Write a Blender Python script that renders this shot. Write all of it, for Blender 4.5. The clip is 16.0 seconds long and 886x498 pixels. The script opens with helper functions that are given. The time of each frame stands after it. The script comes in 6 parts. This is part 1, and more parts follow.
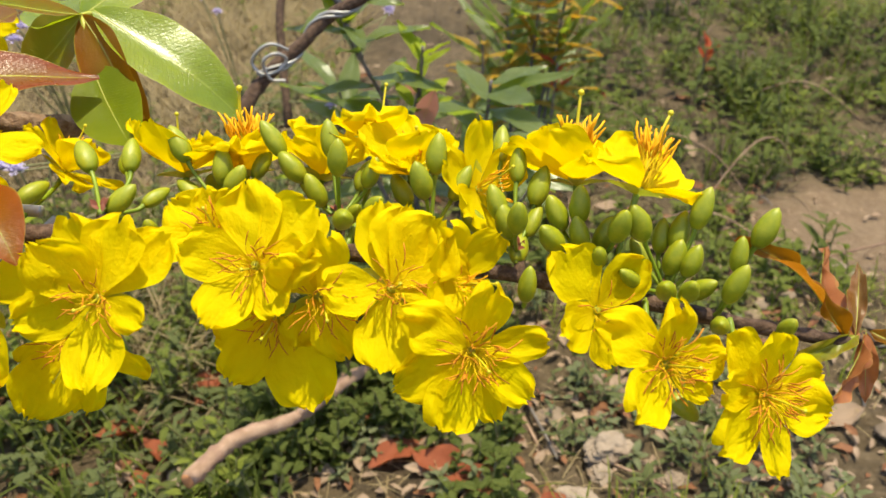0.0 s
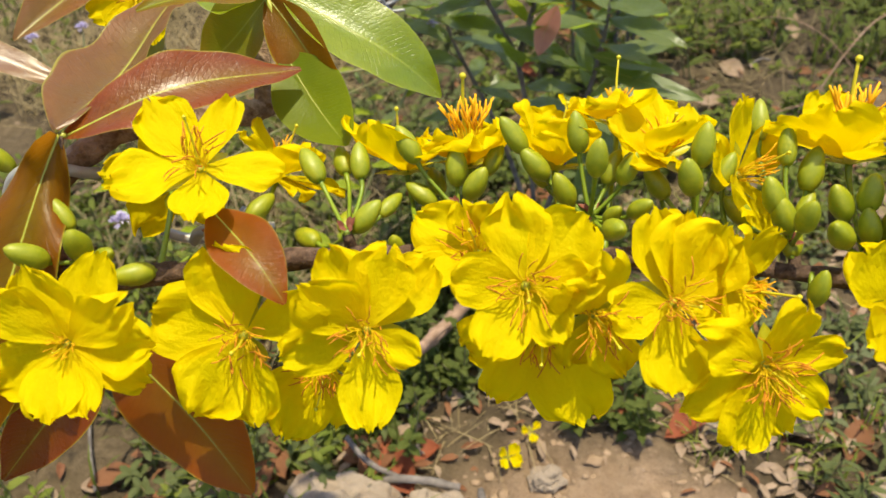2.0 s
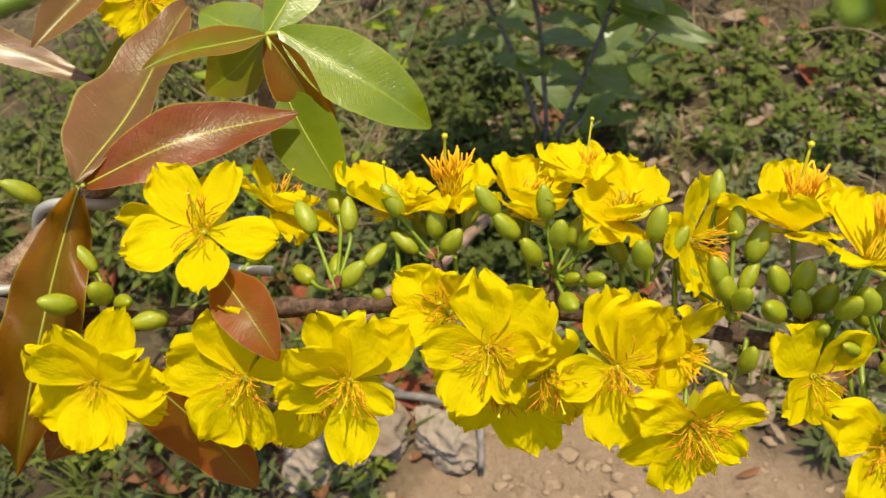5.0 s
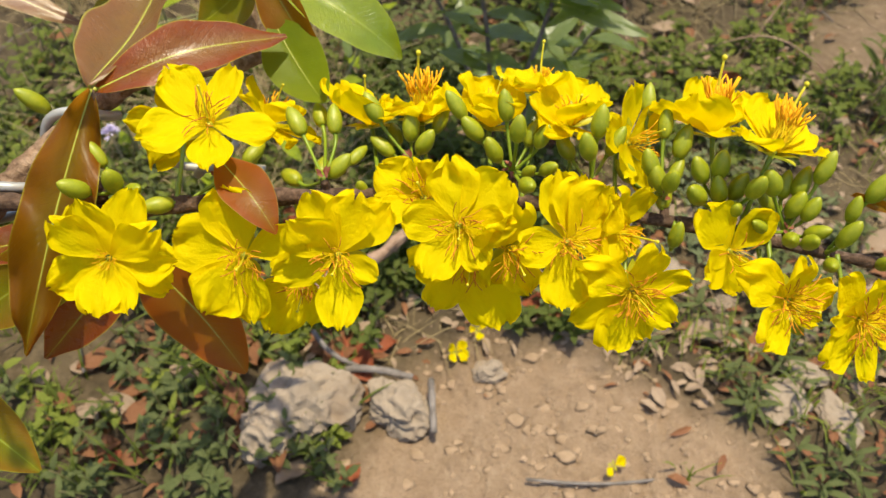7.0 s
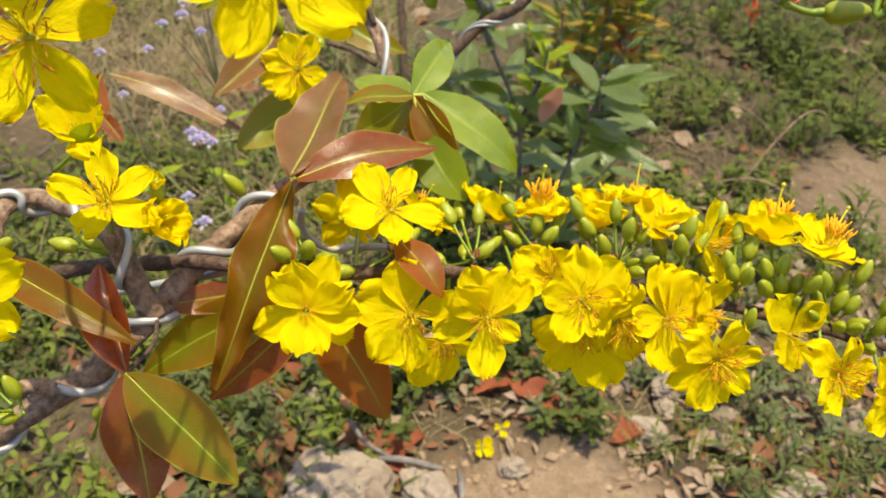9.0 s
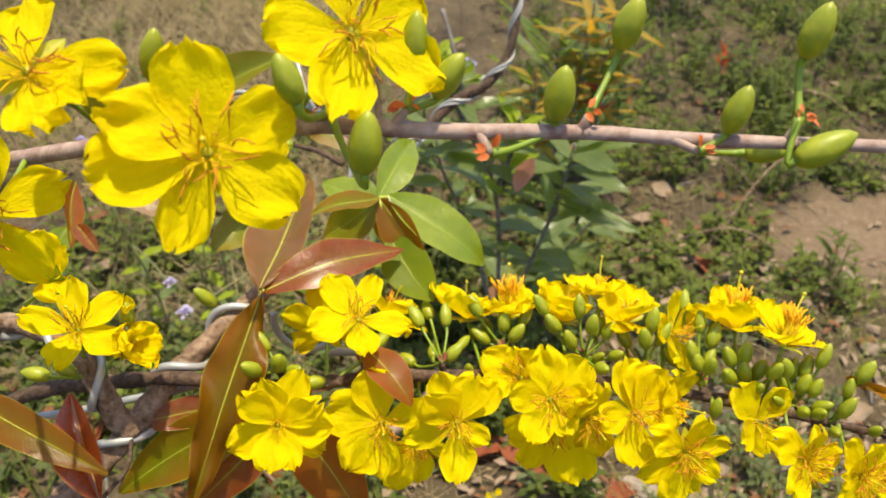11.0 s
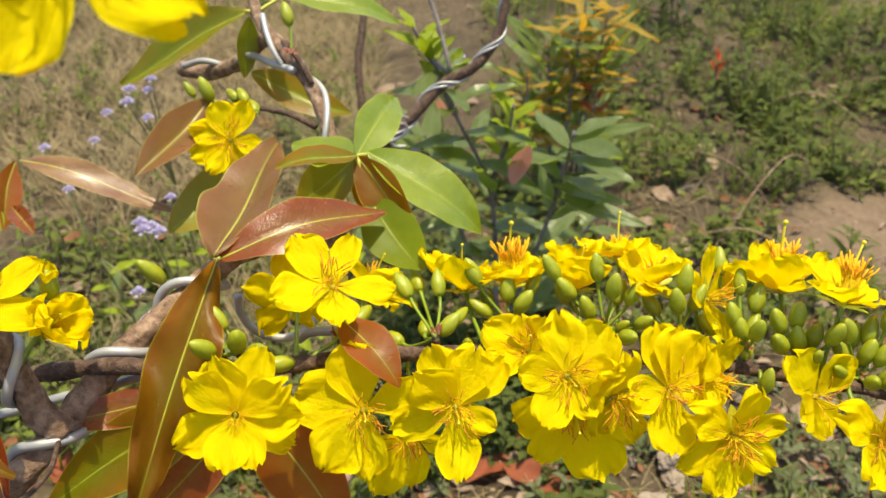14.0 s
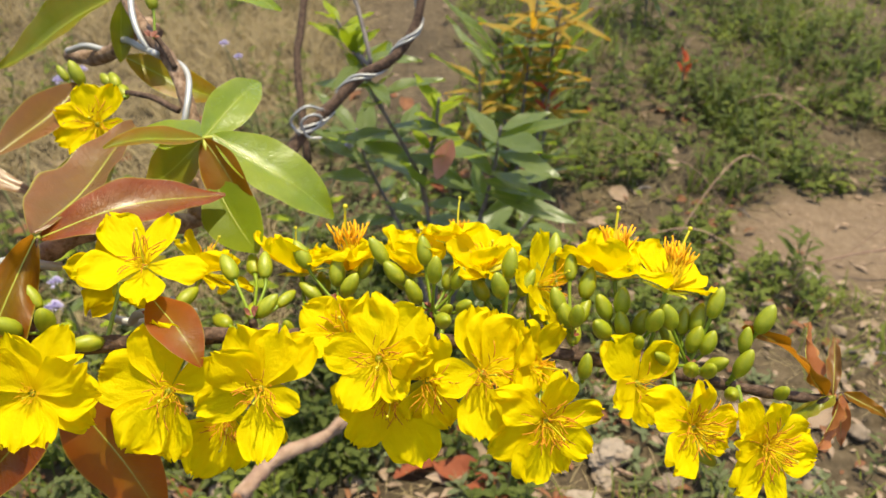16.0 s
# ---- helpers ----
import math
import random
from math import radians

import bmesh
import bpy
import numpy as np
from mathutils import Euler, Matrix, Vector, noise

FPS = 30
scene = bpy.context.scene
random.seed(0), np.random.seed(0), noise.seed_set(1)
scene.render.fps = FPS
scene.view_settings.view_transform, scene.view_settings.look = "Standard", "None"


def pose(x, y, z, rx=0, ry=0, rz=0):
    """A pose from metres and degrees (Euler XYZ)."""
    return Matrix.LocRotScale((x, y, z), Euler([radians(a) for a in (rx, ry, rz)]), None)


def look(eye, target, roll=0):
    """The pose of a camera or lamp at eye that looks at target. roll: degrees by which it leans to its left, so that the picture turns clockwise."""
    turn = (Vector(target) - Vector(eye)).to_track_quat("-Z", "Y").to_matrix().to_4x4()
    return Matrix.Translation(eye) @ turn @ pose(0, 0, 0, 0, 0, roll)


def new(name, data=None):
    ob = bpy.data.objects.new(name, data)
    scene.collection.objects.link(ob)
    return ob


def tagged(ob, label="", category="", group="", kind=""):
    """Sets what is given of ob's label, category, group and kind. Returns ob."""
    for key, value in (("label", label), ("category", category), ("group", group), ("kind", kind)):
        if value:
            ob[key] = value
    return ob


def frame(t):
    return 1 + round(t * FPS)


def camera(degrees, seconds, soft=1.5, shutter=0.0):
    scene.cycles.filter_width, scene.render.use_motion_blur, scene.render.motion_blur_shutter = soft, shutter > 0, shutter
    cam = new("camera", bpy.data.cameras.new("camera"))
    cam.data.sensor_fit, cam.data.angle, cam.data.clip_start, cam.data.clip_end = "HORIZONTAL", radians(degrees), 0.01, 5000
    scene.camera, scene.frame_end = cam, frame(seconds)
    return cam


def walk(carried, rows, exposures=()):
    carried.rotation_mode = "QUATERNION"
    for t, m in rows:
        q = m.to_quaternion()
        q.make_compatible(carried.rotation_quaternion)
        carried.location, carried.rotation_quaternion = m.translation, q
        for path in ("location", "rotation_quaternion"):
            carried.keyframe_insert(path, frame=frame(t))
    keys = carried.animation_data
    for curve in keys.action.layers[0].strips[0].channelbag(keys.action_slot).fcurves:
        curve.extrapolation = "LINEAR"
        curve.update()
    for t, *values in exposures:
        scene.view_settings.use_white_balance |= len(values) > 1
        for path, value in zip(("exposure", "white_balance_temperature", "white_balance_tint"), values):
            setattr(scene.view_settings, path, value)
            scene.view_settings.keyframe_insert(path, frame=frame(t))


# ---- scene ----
cam = camera(59.4, 16.0)
# seconds, eye in metres, turn in degrees
PATH = [
    (0, 0.0746, 0.0373, 0.5860, 56.30, -0.27, 0.29),
    (0.5, 0.0583, 0.0516, 0.5917, 55.77, 1.14, 0.13),
    (1, 0.0485, 0.0498, 0.5951, 55.85, 3.04, 0.35),
    (1.5, 0.0256, 0.0531, 0.6059, 52.77, 3.85, 0.75),
    (2, 0.0117, 0.0729, 0.6067, 47.95, 4.64, 1.27),
    (2.5, -0.0013, 0.1198, 0.6051, 42.79, 4.11, 1.78),
    (3, -0.0080, 0.1346, 0.6098, 38.28, 3.83, 2.10),
    (3.5, -0.0124, 0.1373, 0.6210, 37.27, 4.07, 2.71),
    (4, 0.0124, 0.1222, 0.6444, 36.53, 4.48, 3.46),
    (4.5, 0.0243, 0.1037, 0.6587, 37.17, 4.59, 3.36),
    (4.7, 0.0270, 0.1023, 0.6634, 37.69, 4.88, 3.77),
    (6.8, 0.0380, 0.0394, 0.6711, 40.33, 1.89, 1.32),
    (7, 0.0210, 0.0340, 0.6654, 40.47, 1.35, 0.88),
    (7.5, 0.0240, 0.0183, 0.6693, 40.64, 0.13, 2.00),
    (8, 0.0250, 0.0195, 0.6811, 42.72, -0.12, 1.74),
    (8.5, -0.0234, -0.0190, 0.6836, 47.04, -1.71, 1.16),
    (9, -0.0518, -0.0345, 0.7022, 49.59, -2.74, 1.29),
    (9.5, -0.0508, -0.0340, 0.7177, 50.40, -3.25, 1.58),
    (10, -0.0553, -0.0349, 0.7339, 51.20, -3.32, 1.50),
    (10.2, -0.0501, -0.0332, 0.7348, 51.85, -2.54, 0.79),
    (12.3, -0.0331, -0.0049, 0.6687, 53.45, -0.23, -1.46),
    (12.5, -0.0300, -0.0029, 0.6514, 53.77, -0.12, -1.60),
    (13, -0.0212, 0.0004, 0.6519, 54.28, -0.05, -1.77),
    (13.5, -0.0236, 0.0065, 0.6593, 54.82, 0.11, -2.00),
    (14, -0.0369, 0.0072, 0.6668, 55.34, 0.26, -2.17),
    (14.5, -0.0397, 0.0139, 0.6630, 55.64, 0.32, -2.33),
    (15, -0.0411, 0.0113, 0.6523, 55.66, -0.04, -2.18),
    (15.5, -0.0127, -0.0052, 0.6500, 55.27, -0.28, -1.84),
    (16, 0.0355, 0.0022, 0.6583, 55.56, -0.26, -1.82),
]
cam.data.dof.use_dof, cam.data.dof.focus_distance, cam.data.dof.aperture_fstop = True, 0.275, 20.0
walk(cam, [(t, pose(x, y, z, rx, ry, rz)) for t, x, y, z, rx, ry, rz in PATH], ((0.0, 0.52), (1.5, 0.5), (3.0, 0.2), (4.7, 0.24), (7.0, 0.38), (9.0, 0.54), (10.0, 0.46), (12.5, 0.56), (16.0, 0.55)))

# ==== world, sun ====
world = bpy.data.worlds.new("sky")
world.use_nodes = True
scene.world = world
sky = world.node_tree.nodes.new("ShaderNodeTexSky")
sky.sky_type, sky.sun_disc = "NISHITA", False
SUN_ELEVATION, SUN_AZIMUTH = 83.0, 70.0          # azimuth: degrees from +y towards +x
sky.sun_elevation, sky.sun_rotation = radians(SUN_ELEVATION), radians(SUN_AZIMUTH)
sky.air_density, sky.dust_density = 1.0, 2.0
background = world.node_tree.nodes["Background"]
world.node_tree.links.new(sky.outputs[0], background.inputs[0])
background.inputs[1].default_value = 0.2
sun = new("sun", bpy.data.lights.new("sun", "SUN"))
sun.data.energy, sun.data.angle, sun.data.color = 5.2, radians(0.7), (1.0, 0.912, 0.66)
_e, _a = radians(SUN_ELEVATION), radians(SUN_AZIMUTH)
SUN_FROM = Vector((math.sin(_a) * math.cos(_e), math.cos(_a) * math.cos(_e), math.sin(_e)))
sun.matrix_world = look(SUN_FROM * 5, (0, 0, 0))

# ==== materials ====


def graph(name):
    m = bpy.data.materials.new(name)
    m.use_nodes = True
    t = m.node_tree
    for n in list(t.nodes):
        t.nodes.remove(n)
    return m, t


def node(t, kind, links=(), **values):
    n = t.nodes.new("ShaderNode" + kind)
    for k, v in values.items():
        n.inputs[k.replace("_", " ")].default_value = v
    for out, name in links:
        t.links.new(out, n.inputs[name])
    return n


def mixed(t, factor, a, b, mode="MIX"):
    """A colour mix; a and b are colours or sockets."""
    n = t.nodes.new("ShaderNodeMix")
    n.data_type, n.blend_type = "RGBA", mode
    for value, slot in ((factor, 0), (a, 6), (b, 7)):
        if isinstance(value, bpy.types.NodeSocket):
            t.links.new(value, n.inputs[slot])
        else:
            n.inputs[slot].default_value = value if slot == 0 else (*value, 1)
    return n.outputs[2]


def ramp(t, value, stops):
    n = t.nodes.new("ShaderNodeValToRGB")
    t.links.new(value, n.inputs[0])
    while len(n.color_ramp.elements) < len(stops):
        n.color_ramp.elements.new(0.5)
    for e, (p, c) in zip(n.color_ramp.elements, stops):
        e.position, e.color = p, (*c, 1) if len(c) == 3 else c
    return n.outputs[0]


def grey(t, value, lo, hi):
    return ramp(t, value, [(lo, (0, 0, 0)), (hi, (1, 1, 1))])


def math_(t, op, a, b=0.0):
    n = t.nodes.new("ShaderNodeMath")
    n.operation = op
    for i, v in enumerate((a, b)):
        if isinstance(v, bpy.types.NodeSocket):
            t.links.new(v, n.inputs[i])
        else:
            n.inputs[i].default_value = v
    return n.outputs[0]


def noise_of(t, scale, detail=4.0, rough=0.6, vector=None):
    n = node(t, "TexNoise", Scale=scale, Detail=detail, Roughness=rough)
    if vector is None:
        vector = node(t, "TexCoord").outputs["Object"]
    t.links.new(vector, n.inputs["Vector"])
    return n.outputs[0]


def finish(t, colour, rough=0.5, bump=None, strength=0.3, distance=0.001, through_colour=None, through_share=0.0, metallic=0.0, coat=0.0, specular=0.5):
    b = node(t, "BsdfPrincipled", Metallic=metallic)
    b.inputs["Specular IOR Level"].default_value = specular
    b.inputs["Coat Weight"].default_value = coat
    b.inputs["Coat Roughness"].default_value = 0.25
    for value, name in ((colour, "Base Color"), (rough, "Roughness")):
        if isinstance(value, bpy.types.NodeSocket):
            t.links.new(value, b.inputs[name])
        else:
            b.inputs[name].default_value = value if name == "Roughness" else (*value, 1)
    if bump is not None:
        bp = node(t, "Bump", [(bump, "Height")], Strength=strength, Distance=distance)
        t.links.new(bp.outputs[0], b.inputs["Normal"])
    last = b.outputs[0]
    if through_share:
        tr = node(t, "BsdfTranslucent")
        c = through_colour if through_colour is not None else colour
        if isinstance(c, bpy.types.NodeSocket):
            t.links.new(c, tr.inputs[0])
        else:
            tr.inputs[0].default_value = (*c, 1)
        mx = node(t, "MixShader", Fac=through_share)
        t.links.new(last, mx.inputs[1])
        t.links.new(tr.outputs[0], mx.inputs[2])
        last = mx.outputs[0]
    t.links.new(last, node(t, "OutputMaterial").inputs[0])


def petal_material(name, lit, deep, glow, share=0.45):
    m, t = graph(name)
    uv = node(t, "UVMap")
    sep = node(t, "SeparateXYZ", [(uv.outputs[0], "Vector")])
    stretched = node(t, "Mapping", [(uv.outputs[0], "Vector")])
    stretched.inputs["Scale"].default_value = (13, 2.6, 1)
    veins = noise_of(t, 1.6, 3, 0.55, stretched.outputs[0])
    blotch = noise_of(t, 5, 3)
    random_ = node(t, "ObjectInfo").outputs["Random"]
    c = mixed(t, math_(t, "ADD", 0.35, math_(t, "MULTIPLY", grey(t, veins, 0.3, 0.7), 0.5)), deep, lit)
    c = mixed(t, math_(t, "MULTIPLY", grey(t, blotch, 0.35, 0.75), 0.35), c, lit)
    c = mixed(t, math_(t, "MULTIPLY", random_, 0.35), c, deep)
    c = mixed(t, math_(t, "MULTIPLY", math_(t, "SUBTRACT", 1.0, grey(t, sep.outputs[1], 0.0, 0.3)), 0.55), c, (0.7, 0.56, 0.006))
    h = math_(t, "ADD", math_(t, "MULTIPLY", veins, 0.4), math_(t, "ADD", math_(t, "MULTIPLY", noise_of(t, 11, 5, 0.6), 0.6), math_(t, "MULTIPLY", noise_of(t, 34, 3, 0.6), 0.22)))
    finish(t, c, 0.6, h, 0.85, 0.0014, glow, share, specular=0.05)
    return m


def leaf_material(name, top, edge, rib, glow, share=0.3, rough=0.33, coat=0.25, flush=0.0):
    """Glossy young leaf: midrib and side veins from the blade's own coordinates."""
    vein = tuple(0.55 * q for q in top)
    m, t = graph(name)
    uv = node(t, "UVMap")
    sep = node(t, "SeparateXYZ", [(uv.outputs[0], "Vector")])
    across = math_(t, "ABSOLUTE", math_(t, "SUBTRACT", sep.outputs[0], 0.5))
    phase = math_(t, "SUBTRACT", math_(t, "MULTIPLY", sep.outputs[1], 210.0), math_(t, "MULTIPLY", across, 58.0))
    wob = noise_of(t, 90, 2)
    veins = math_(t, "SINE", math_(t, "ADD", phase, math_(t, "MULTIPLY", wob, 15.0)))
    line = grey(t, veins, 0.86, 0.995)
    big = noise_of(t, 38, 4)
    fine = noise_of(t, 900, 3)
    c = mixed(t, grey(t, big, 0.35, 0.7), top, edge)
    c = mixed(t, math_(t, "MULTIPLY", grey(t, across, 0.25, 0.5), 0.55), c, edge)
    if flush:
        near_rib = math_(t, "MULTIPLY", math_(t, "SUBTRACT", 1.0, grey(t, across, 0.02, 0.4)), grey(t, noise_of(t, 28, 3), 0.3, 0.56))
        c = mixed(t, math_(t, "MULTIPLY", near_rib, flush), c, (0.15, 0.19, 0.004))
    c = mixed(t, math_(t, "MULTIPLY", grey(t, across, 0.475, 0.495), 0.7), c, rib)
    c = mixed(t, math_(t, "MULTIPLY", grey(t, noise_of(t, 260, 4, 0.7), 0.4, 0.7), 0.35), c, vein)
    c = mixed(t, math_(t, "MULTIPLY", line, 0.26), c, vein)
    c = mixed(t, math_(t, "MULTIPLY", math_(t, "SUBTRACT", 1.0, grey(t, across, 0.008, 0.026)), 0.6), c, rib)
    c = mixed(t, math_(t, "MULTIPLY", grey(t, noise_of(t, 210, 2), 0.66, 0.74), 0.2), c, (0.1, 0.05, 0.02))
    h = math_(t, "ADD", math_(t, "MULTIPLY", line, -0.12), math_(t, "ADD", math_(t, "MULTIPLY", fine, 0.35), math_(t, "MULTIPLY", big, 1.5)))
    r = math_(t, "ADD", math_(t, "MULTIPLY", noise_of(t, 120, 3), 0.22), rough - 0.1)
    finish(t, c, r, h, 0.7, 0.0009, glow, share, coat=coat * 0.25, specular=0.14 + 0.3 * min(coat, 2.0))
    return m


def plain_material(name, a, b, scale=60, rough=0.6, bump=0.3, distance=0.001, share=0.0, glow=None, metallic=0.0, third=None, third_scale=9, random_share=0.0, coat=0.0):
    m, t = graph(name)
    n = noise_of(t, scale, 5)
    c = mixed(t, grey(t, n, 0.32, 0.68), a, b)
    if third is not None:
        c = mixed(t, grey(t, noise_of(t, third_scale, 4), 0.48, 0.66), c, third)
    if random_share:
        r = node(t, "NewGeometry").outputs["Random Per Island"]
        c = mixed(t, math_(t, "MULTIPLY", r, random_share), c, b)
    h = math_(t, "ADD", n, math_(t, "MULTIPLY", noise_of(t, scale * 5, 4), 0.4))
    finish(t, c, rough, h, bump, distance, glow, share, metallic, coat, 0.25 if rough > 0.65 else 0.5)
    return m


PETAL = petal_material("yellow_petal", (0.72, 0.595, 0.0), (0.71, 0.545, 0.0), (0.94, 0.695, 0.0), 0.45)
SEPAL = plain_material("sepal_green", (0.34, 0.34, 0.008), (0.48, 0.42, 0.008), 6, 0.45, 0.2, 0.0004, 0.25, (0.45, 0.5, 0.03))
STAMEN = plain_material("orange_stamen", (0.78, 0.5, 0.002), (0.8, 0.58, 0.003), 5, 0.75, 0.1, 0.0002, 0.15, (0.8, 0.35, 0.01))
ANTHER = plain_material("dark_orange_anther", (0.36, 0.11, 0.003), (0.56, 0.24, 0.004), 9, 0.75, 0.2, 0.0002)
ANTHER_GOLD = plain_material("golden_orange_anther", (0.68, 0.28, 0.002), (0.78, 0.42, 0.003), 9, 0.75, 0.2, 0.0002)
STYLE = plain_material("pale_style", (0.62, 0.5, 0.01), (0.55, 0.5, 0.012), 6, 0.5, 0.1, 0.0002, 0.2, (0.7, 0.65, 0.05))
BUD = plain_material("green_bud", (0.2, 0.235, 0.003), (0.275, 0.29, 0.004), 6, 0.5, 0.12, 0.0003, 0.12, (0.3, 0.4, 0.02), third=(0.33, 0.32, 0.006), third_scale=2.2, coat=0.05)
PEDICEL = plain_material("green_pedicel", (0.13, 0.2, 0.008), (0.2, 0.26, 0.012), 200, 0.45, 0.15, 0.0003, 0.1, (0.35, 0.45, 0.03))
BARK = plain_material("brown_bark", (0.035, 0.02, 0.013), (0.1, 0.06, 0.038), 260, 0.85, 1.0, 0.0016, third=(0.14, 0.088, 0.06), third_scale=330)
BARK_GREY = plain_material("grey_brown_bark", (0.1, 0.056, 0.032), (0.29, 0.185, 0.115), 260, 0.85, 1.0, 0.0024, third=(0.36, 0.25, 0.17), third_scale=150)
TWIG = plain_material("pinkish_twig_bark", (0.23, 0.15, 0.115), (0.38, 0.28, 0.23), 220, 0.7, 0.4, 0.0006, third=(0.2, 0.11, 0.085), third_scale=150)
RUST = plain_material("rust_red_bud_scale", (0.13, 0.035, 0.02), (0.24, 0.07, 0.03), 6, 0.6, 0.4, 0.0004)
WIRE = plain_material("dull_aluminium_wire", (0.28, 0.27, 0.255), (0.39, 0.38, 0.36), 70, 0.5, 0.2, 0.0004, metallic=0.4)
LEAF_GREEN = leaf_material("light_green_leaf", (0.15, 0.215, 0.003), (0.22, 0.26, 0.004), (0.36, 0.4, 0.04), (0.42, 0.52, 0.006), 0.36, 0.24, 1.3)
LEAF_OLIVE = leaf_material("olive_green_leaf", (0.165, 0.19, 0.009), (0.25, 0.14, 0.01), (0.36, 0.4, 0.03), (0.36, 0.36, 0.01), 0.36, 0.3, 0.4, 0.7)
LEAF_RED = leaf_material("coppery_red_leaf", (0.165, 0.034, 0.006), (0.21, 0.05, 0.006), (0.42, 0.38, 0.03), (0.42, 0.08, 0.004), 0.3, 0.27, 0.7, 0.3)
LEAF_BROWN = leaf_material("bronze_brown_leaf", (0.14, 0.066, 0.003), (0.205, 0.074, 0.003), (0.42, 0.4, 0.03), (0.52, 0.19, 0.004), 0.44, 0.33, 0.2, 0.35)
LEAF_ORANGE = leaf_material("orange_bronze_leaf", (0.2, 0.05, 0.003), (0.25, 0.062, 0.003), (0.33, 0.3, 0.04), (0.55, 0.16, 0.006), 0.44, 0.36, 0.2, 0.35)
LEAF_TIP = leaf_material("pinkish_copper_young_leaf", (0.33, 0.105, 0.035), (0.42, 0.17, 0.06), (0.4, 0.3, 0.08), (0.6, 0.2, 0.05), 0.4, 0.34, 0.5, 0.1)
LEAF_TAN = leaf_material("tan_brown_leaf", (0.16, 0.074, 0.02), (0.21, 0.084, 0.024), (0.4, 0.4, 0.05), (0.42, 0.2, 0.05), 0.34, 0.3, 0.6, 0.25)
# reddish leaf paled to pink: its whitish highlight is painted into the base colour
LEAF_PINK_HIGHLIGHT = leaf_material("pink_leaf_painted_highlight", (0.42, 0.17, 0.13), (0.5, 0.26, 0.2), (0.5, 0.3, 0.2), (0.6, 0.25, 0.15), 0.3, 0.3, 1.2)
# darker copy of LEAF_GREEN: the shade on one leaf is put into its colour
LEAF_SHADED = leaf_material("shaded_green_leaf", (0.12, 0.17, 0.003), (0.16, 0.19, 0.004), (0.22, 0.26, 0.02), (0.32, 0.42, 0.005), 0.45, 0.4, 0.05)
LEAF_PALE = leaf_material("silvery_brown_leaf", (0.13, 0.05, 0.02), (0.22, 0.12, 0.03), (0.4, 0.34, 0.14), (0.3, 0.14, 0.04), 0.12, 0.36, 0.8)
LEAF_FLUSHED = leaf_material("bronze_leaf_flushed_green", (0.17, 0.125, 0.003), (0.25, 0.09, 0.004), (0.42, 0.5, 0.03), (0.5, 0.36, 0.005), 0.42, 0.3, 0.3, 1.0)
LEAF_SHEEN = leaf_material("shining_dark_red_leaf", (0.19, 0.034, 0.008), (0.24, 0.046, 0.008), (0.42, 0.3, 0.05), (0.55, 0.09, 0.006), 0.34, 0.24, 1.4)
RIB = plain_material("pale_green_midrib", (0.28, 0.29, 0.025), (0.34, 0.33, 0.035), 200, 0.45, 0.1, 0.0002)

# ==== mesh helpers ====


def mesh_of(name, bm_or_data, material, smooth=True):
    me = bpy.data.meshes.new(name)
    if isinstance(bm_or_data, bmesh.types.BMesh):
        bm_or_data.normal_update()
        bm_or_data.to_mesh(me)
        bm_or_data.free()
    else:
        me.from_pydata(*bm_or_data)
        me.update()
    if smooth:
        me.polygons.foreach_set("use_smooth", [True] * len(me.polygons))
    me.materials.append(material)
    return me


def part(name, me, parent=None, m=None, label=""):
    ob = new(name, me)
    if parent is not None:
        ob.parent = parent
    if m is not None:
        ob.matrix_basis = m
    if label:
        tagged(ob, label)
    return ob


def thing(name, place, label, category, group=""):
    ob = new(name)
    ob.empty_display_size = 0.005
    ob.matrix_basis = place if isinstance(place, Matrix) else Matrix.Translation(place)
    return tagged(ob, label, category, group)


def curve_points(points, n):
    """Catmull-Rom through points: n places and the share of the way at each."""
    p = [Vector(q) for q in points]
    p = [p[0] * 2 - p[1], *p, p[-1] * 2 - p[-2]]
    out = []
    for i in range(n):
        s = i / (n - 1) * (len(p) - 3)
        k = min(int(s), len(p) - 4)
        u = s - k
        a, b, c, d = p[k:k + 4]
        out.append(0.5 * ((2 * b) + (c - a) * u + (2 * a - 5 * b + 4 * c - d) * u * u + (3 * b - a - 3 * c + d) * u ** 3))
    return out


def tube_data(path, radius, sides=8, rough=0.0, seed=0, close=True):
    """Tube along a list of places; radius: a number, or a function of the share of the way."""
    verts, faces = [], []
    normal = Vector((0.13, 0.31, 0.94))
    n = len(path)
    for i, q in enumerate(path):
        tangent = (path[min(i + 1, n - 1)] - path[max(i - 1, 0)]).normalized()
        normal = (normal - tangent * normal.dot(tangent)).normalized()
        side = tangent.cross(normal)
        r = radius(i / (n - 1)) if callable(radius) else radius
        for k in range(sides):
            a = 2 * math.pi * k / sides
            rr = r
            if rough:
                rr *= 1 + rough * noise.noise(Vector((q.x * 160 + seed, q.y * 160 + 2 * math.cos(a), q.z * 160 + 2 * math.sin(a))))
            verts.append(q + (normal * math.cos(a) + side * math.sin(a)) * rr)
    for i in range(n - 1):
        for k in range(sides):
            k2 = (k + 1) % sides
            faces.append((i * sides + k, i * sides + k2, (i + 1) * sides + k2, (i + 1) * sides + k))
    if close:
        faces.append(tuple(reversed(range(sides))))
        faces.append(tuple(range((n - 1) * sides, n * sides)))
    return verts, [], faces


def tube(name, points, radius, material, parent=None, sides=8, steps=12, rough=0.0, seed=0, label=""):
    path = curve_points(points, steps)
    return part(name, mesh_of(name, tube_data(path, radius, sides, rough, seed), material), parent, None, label)


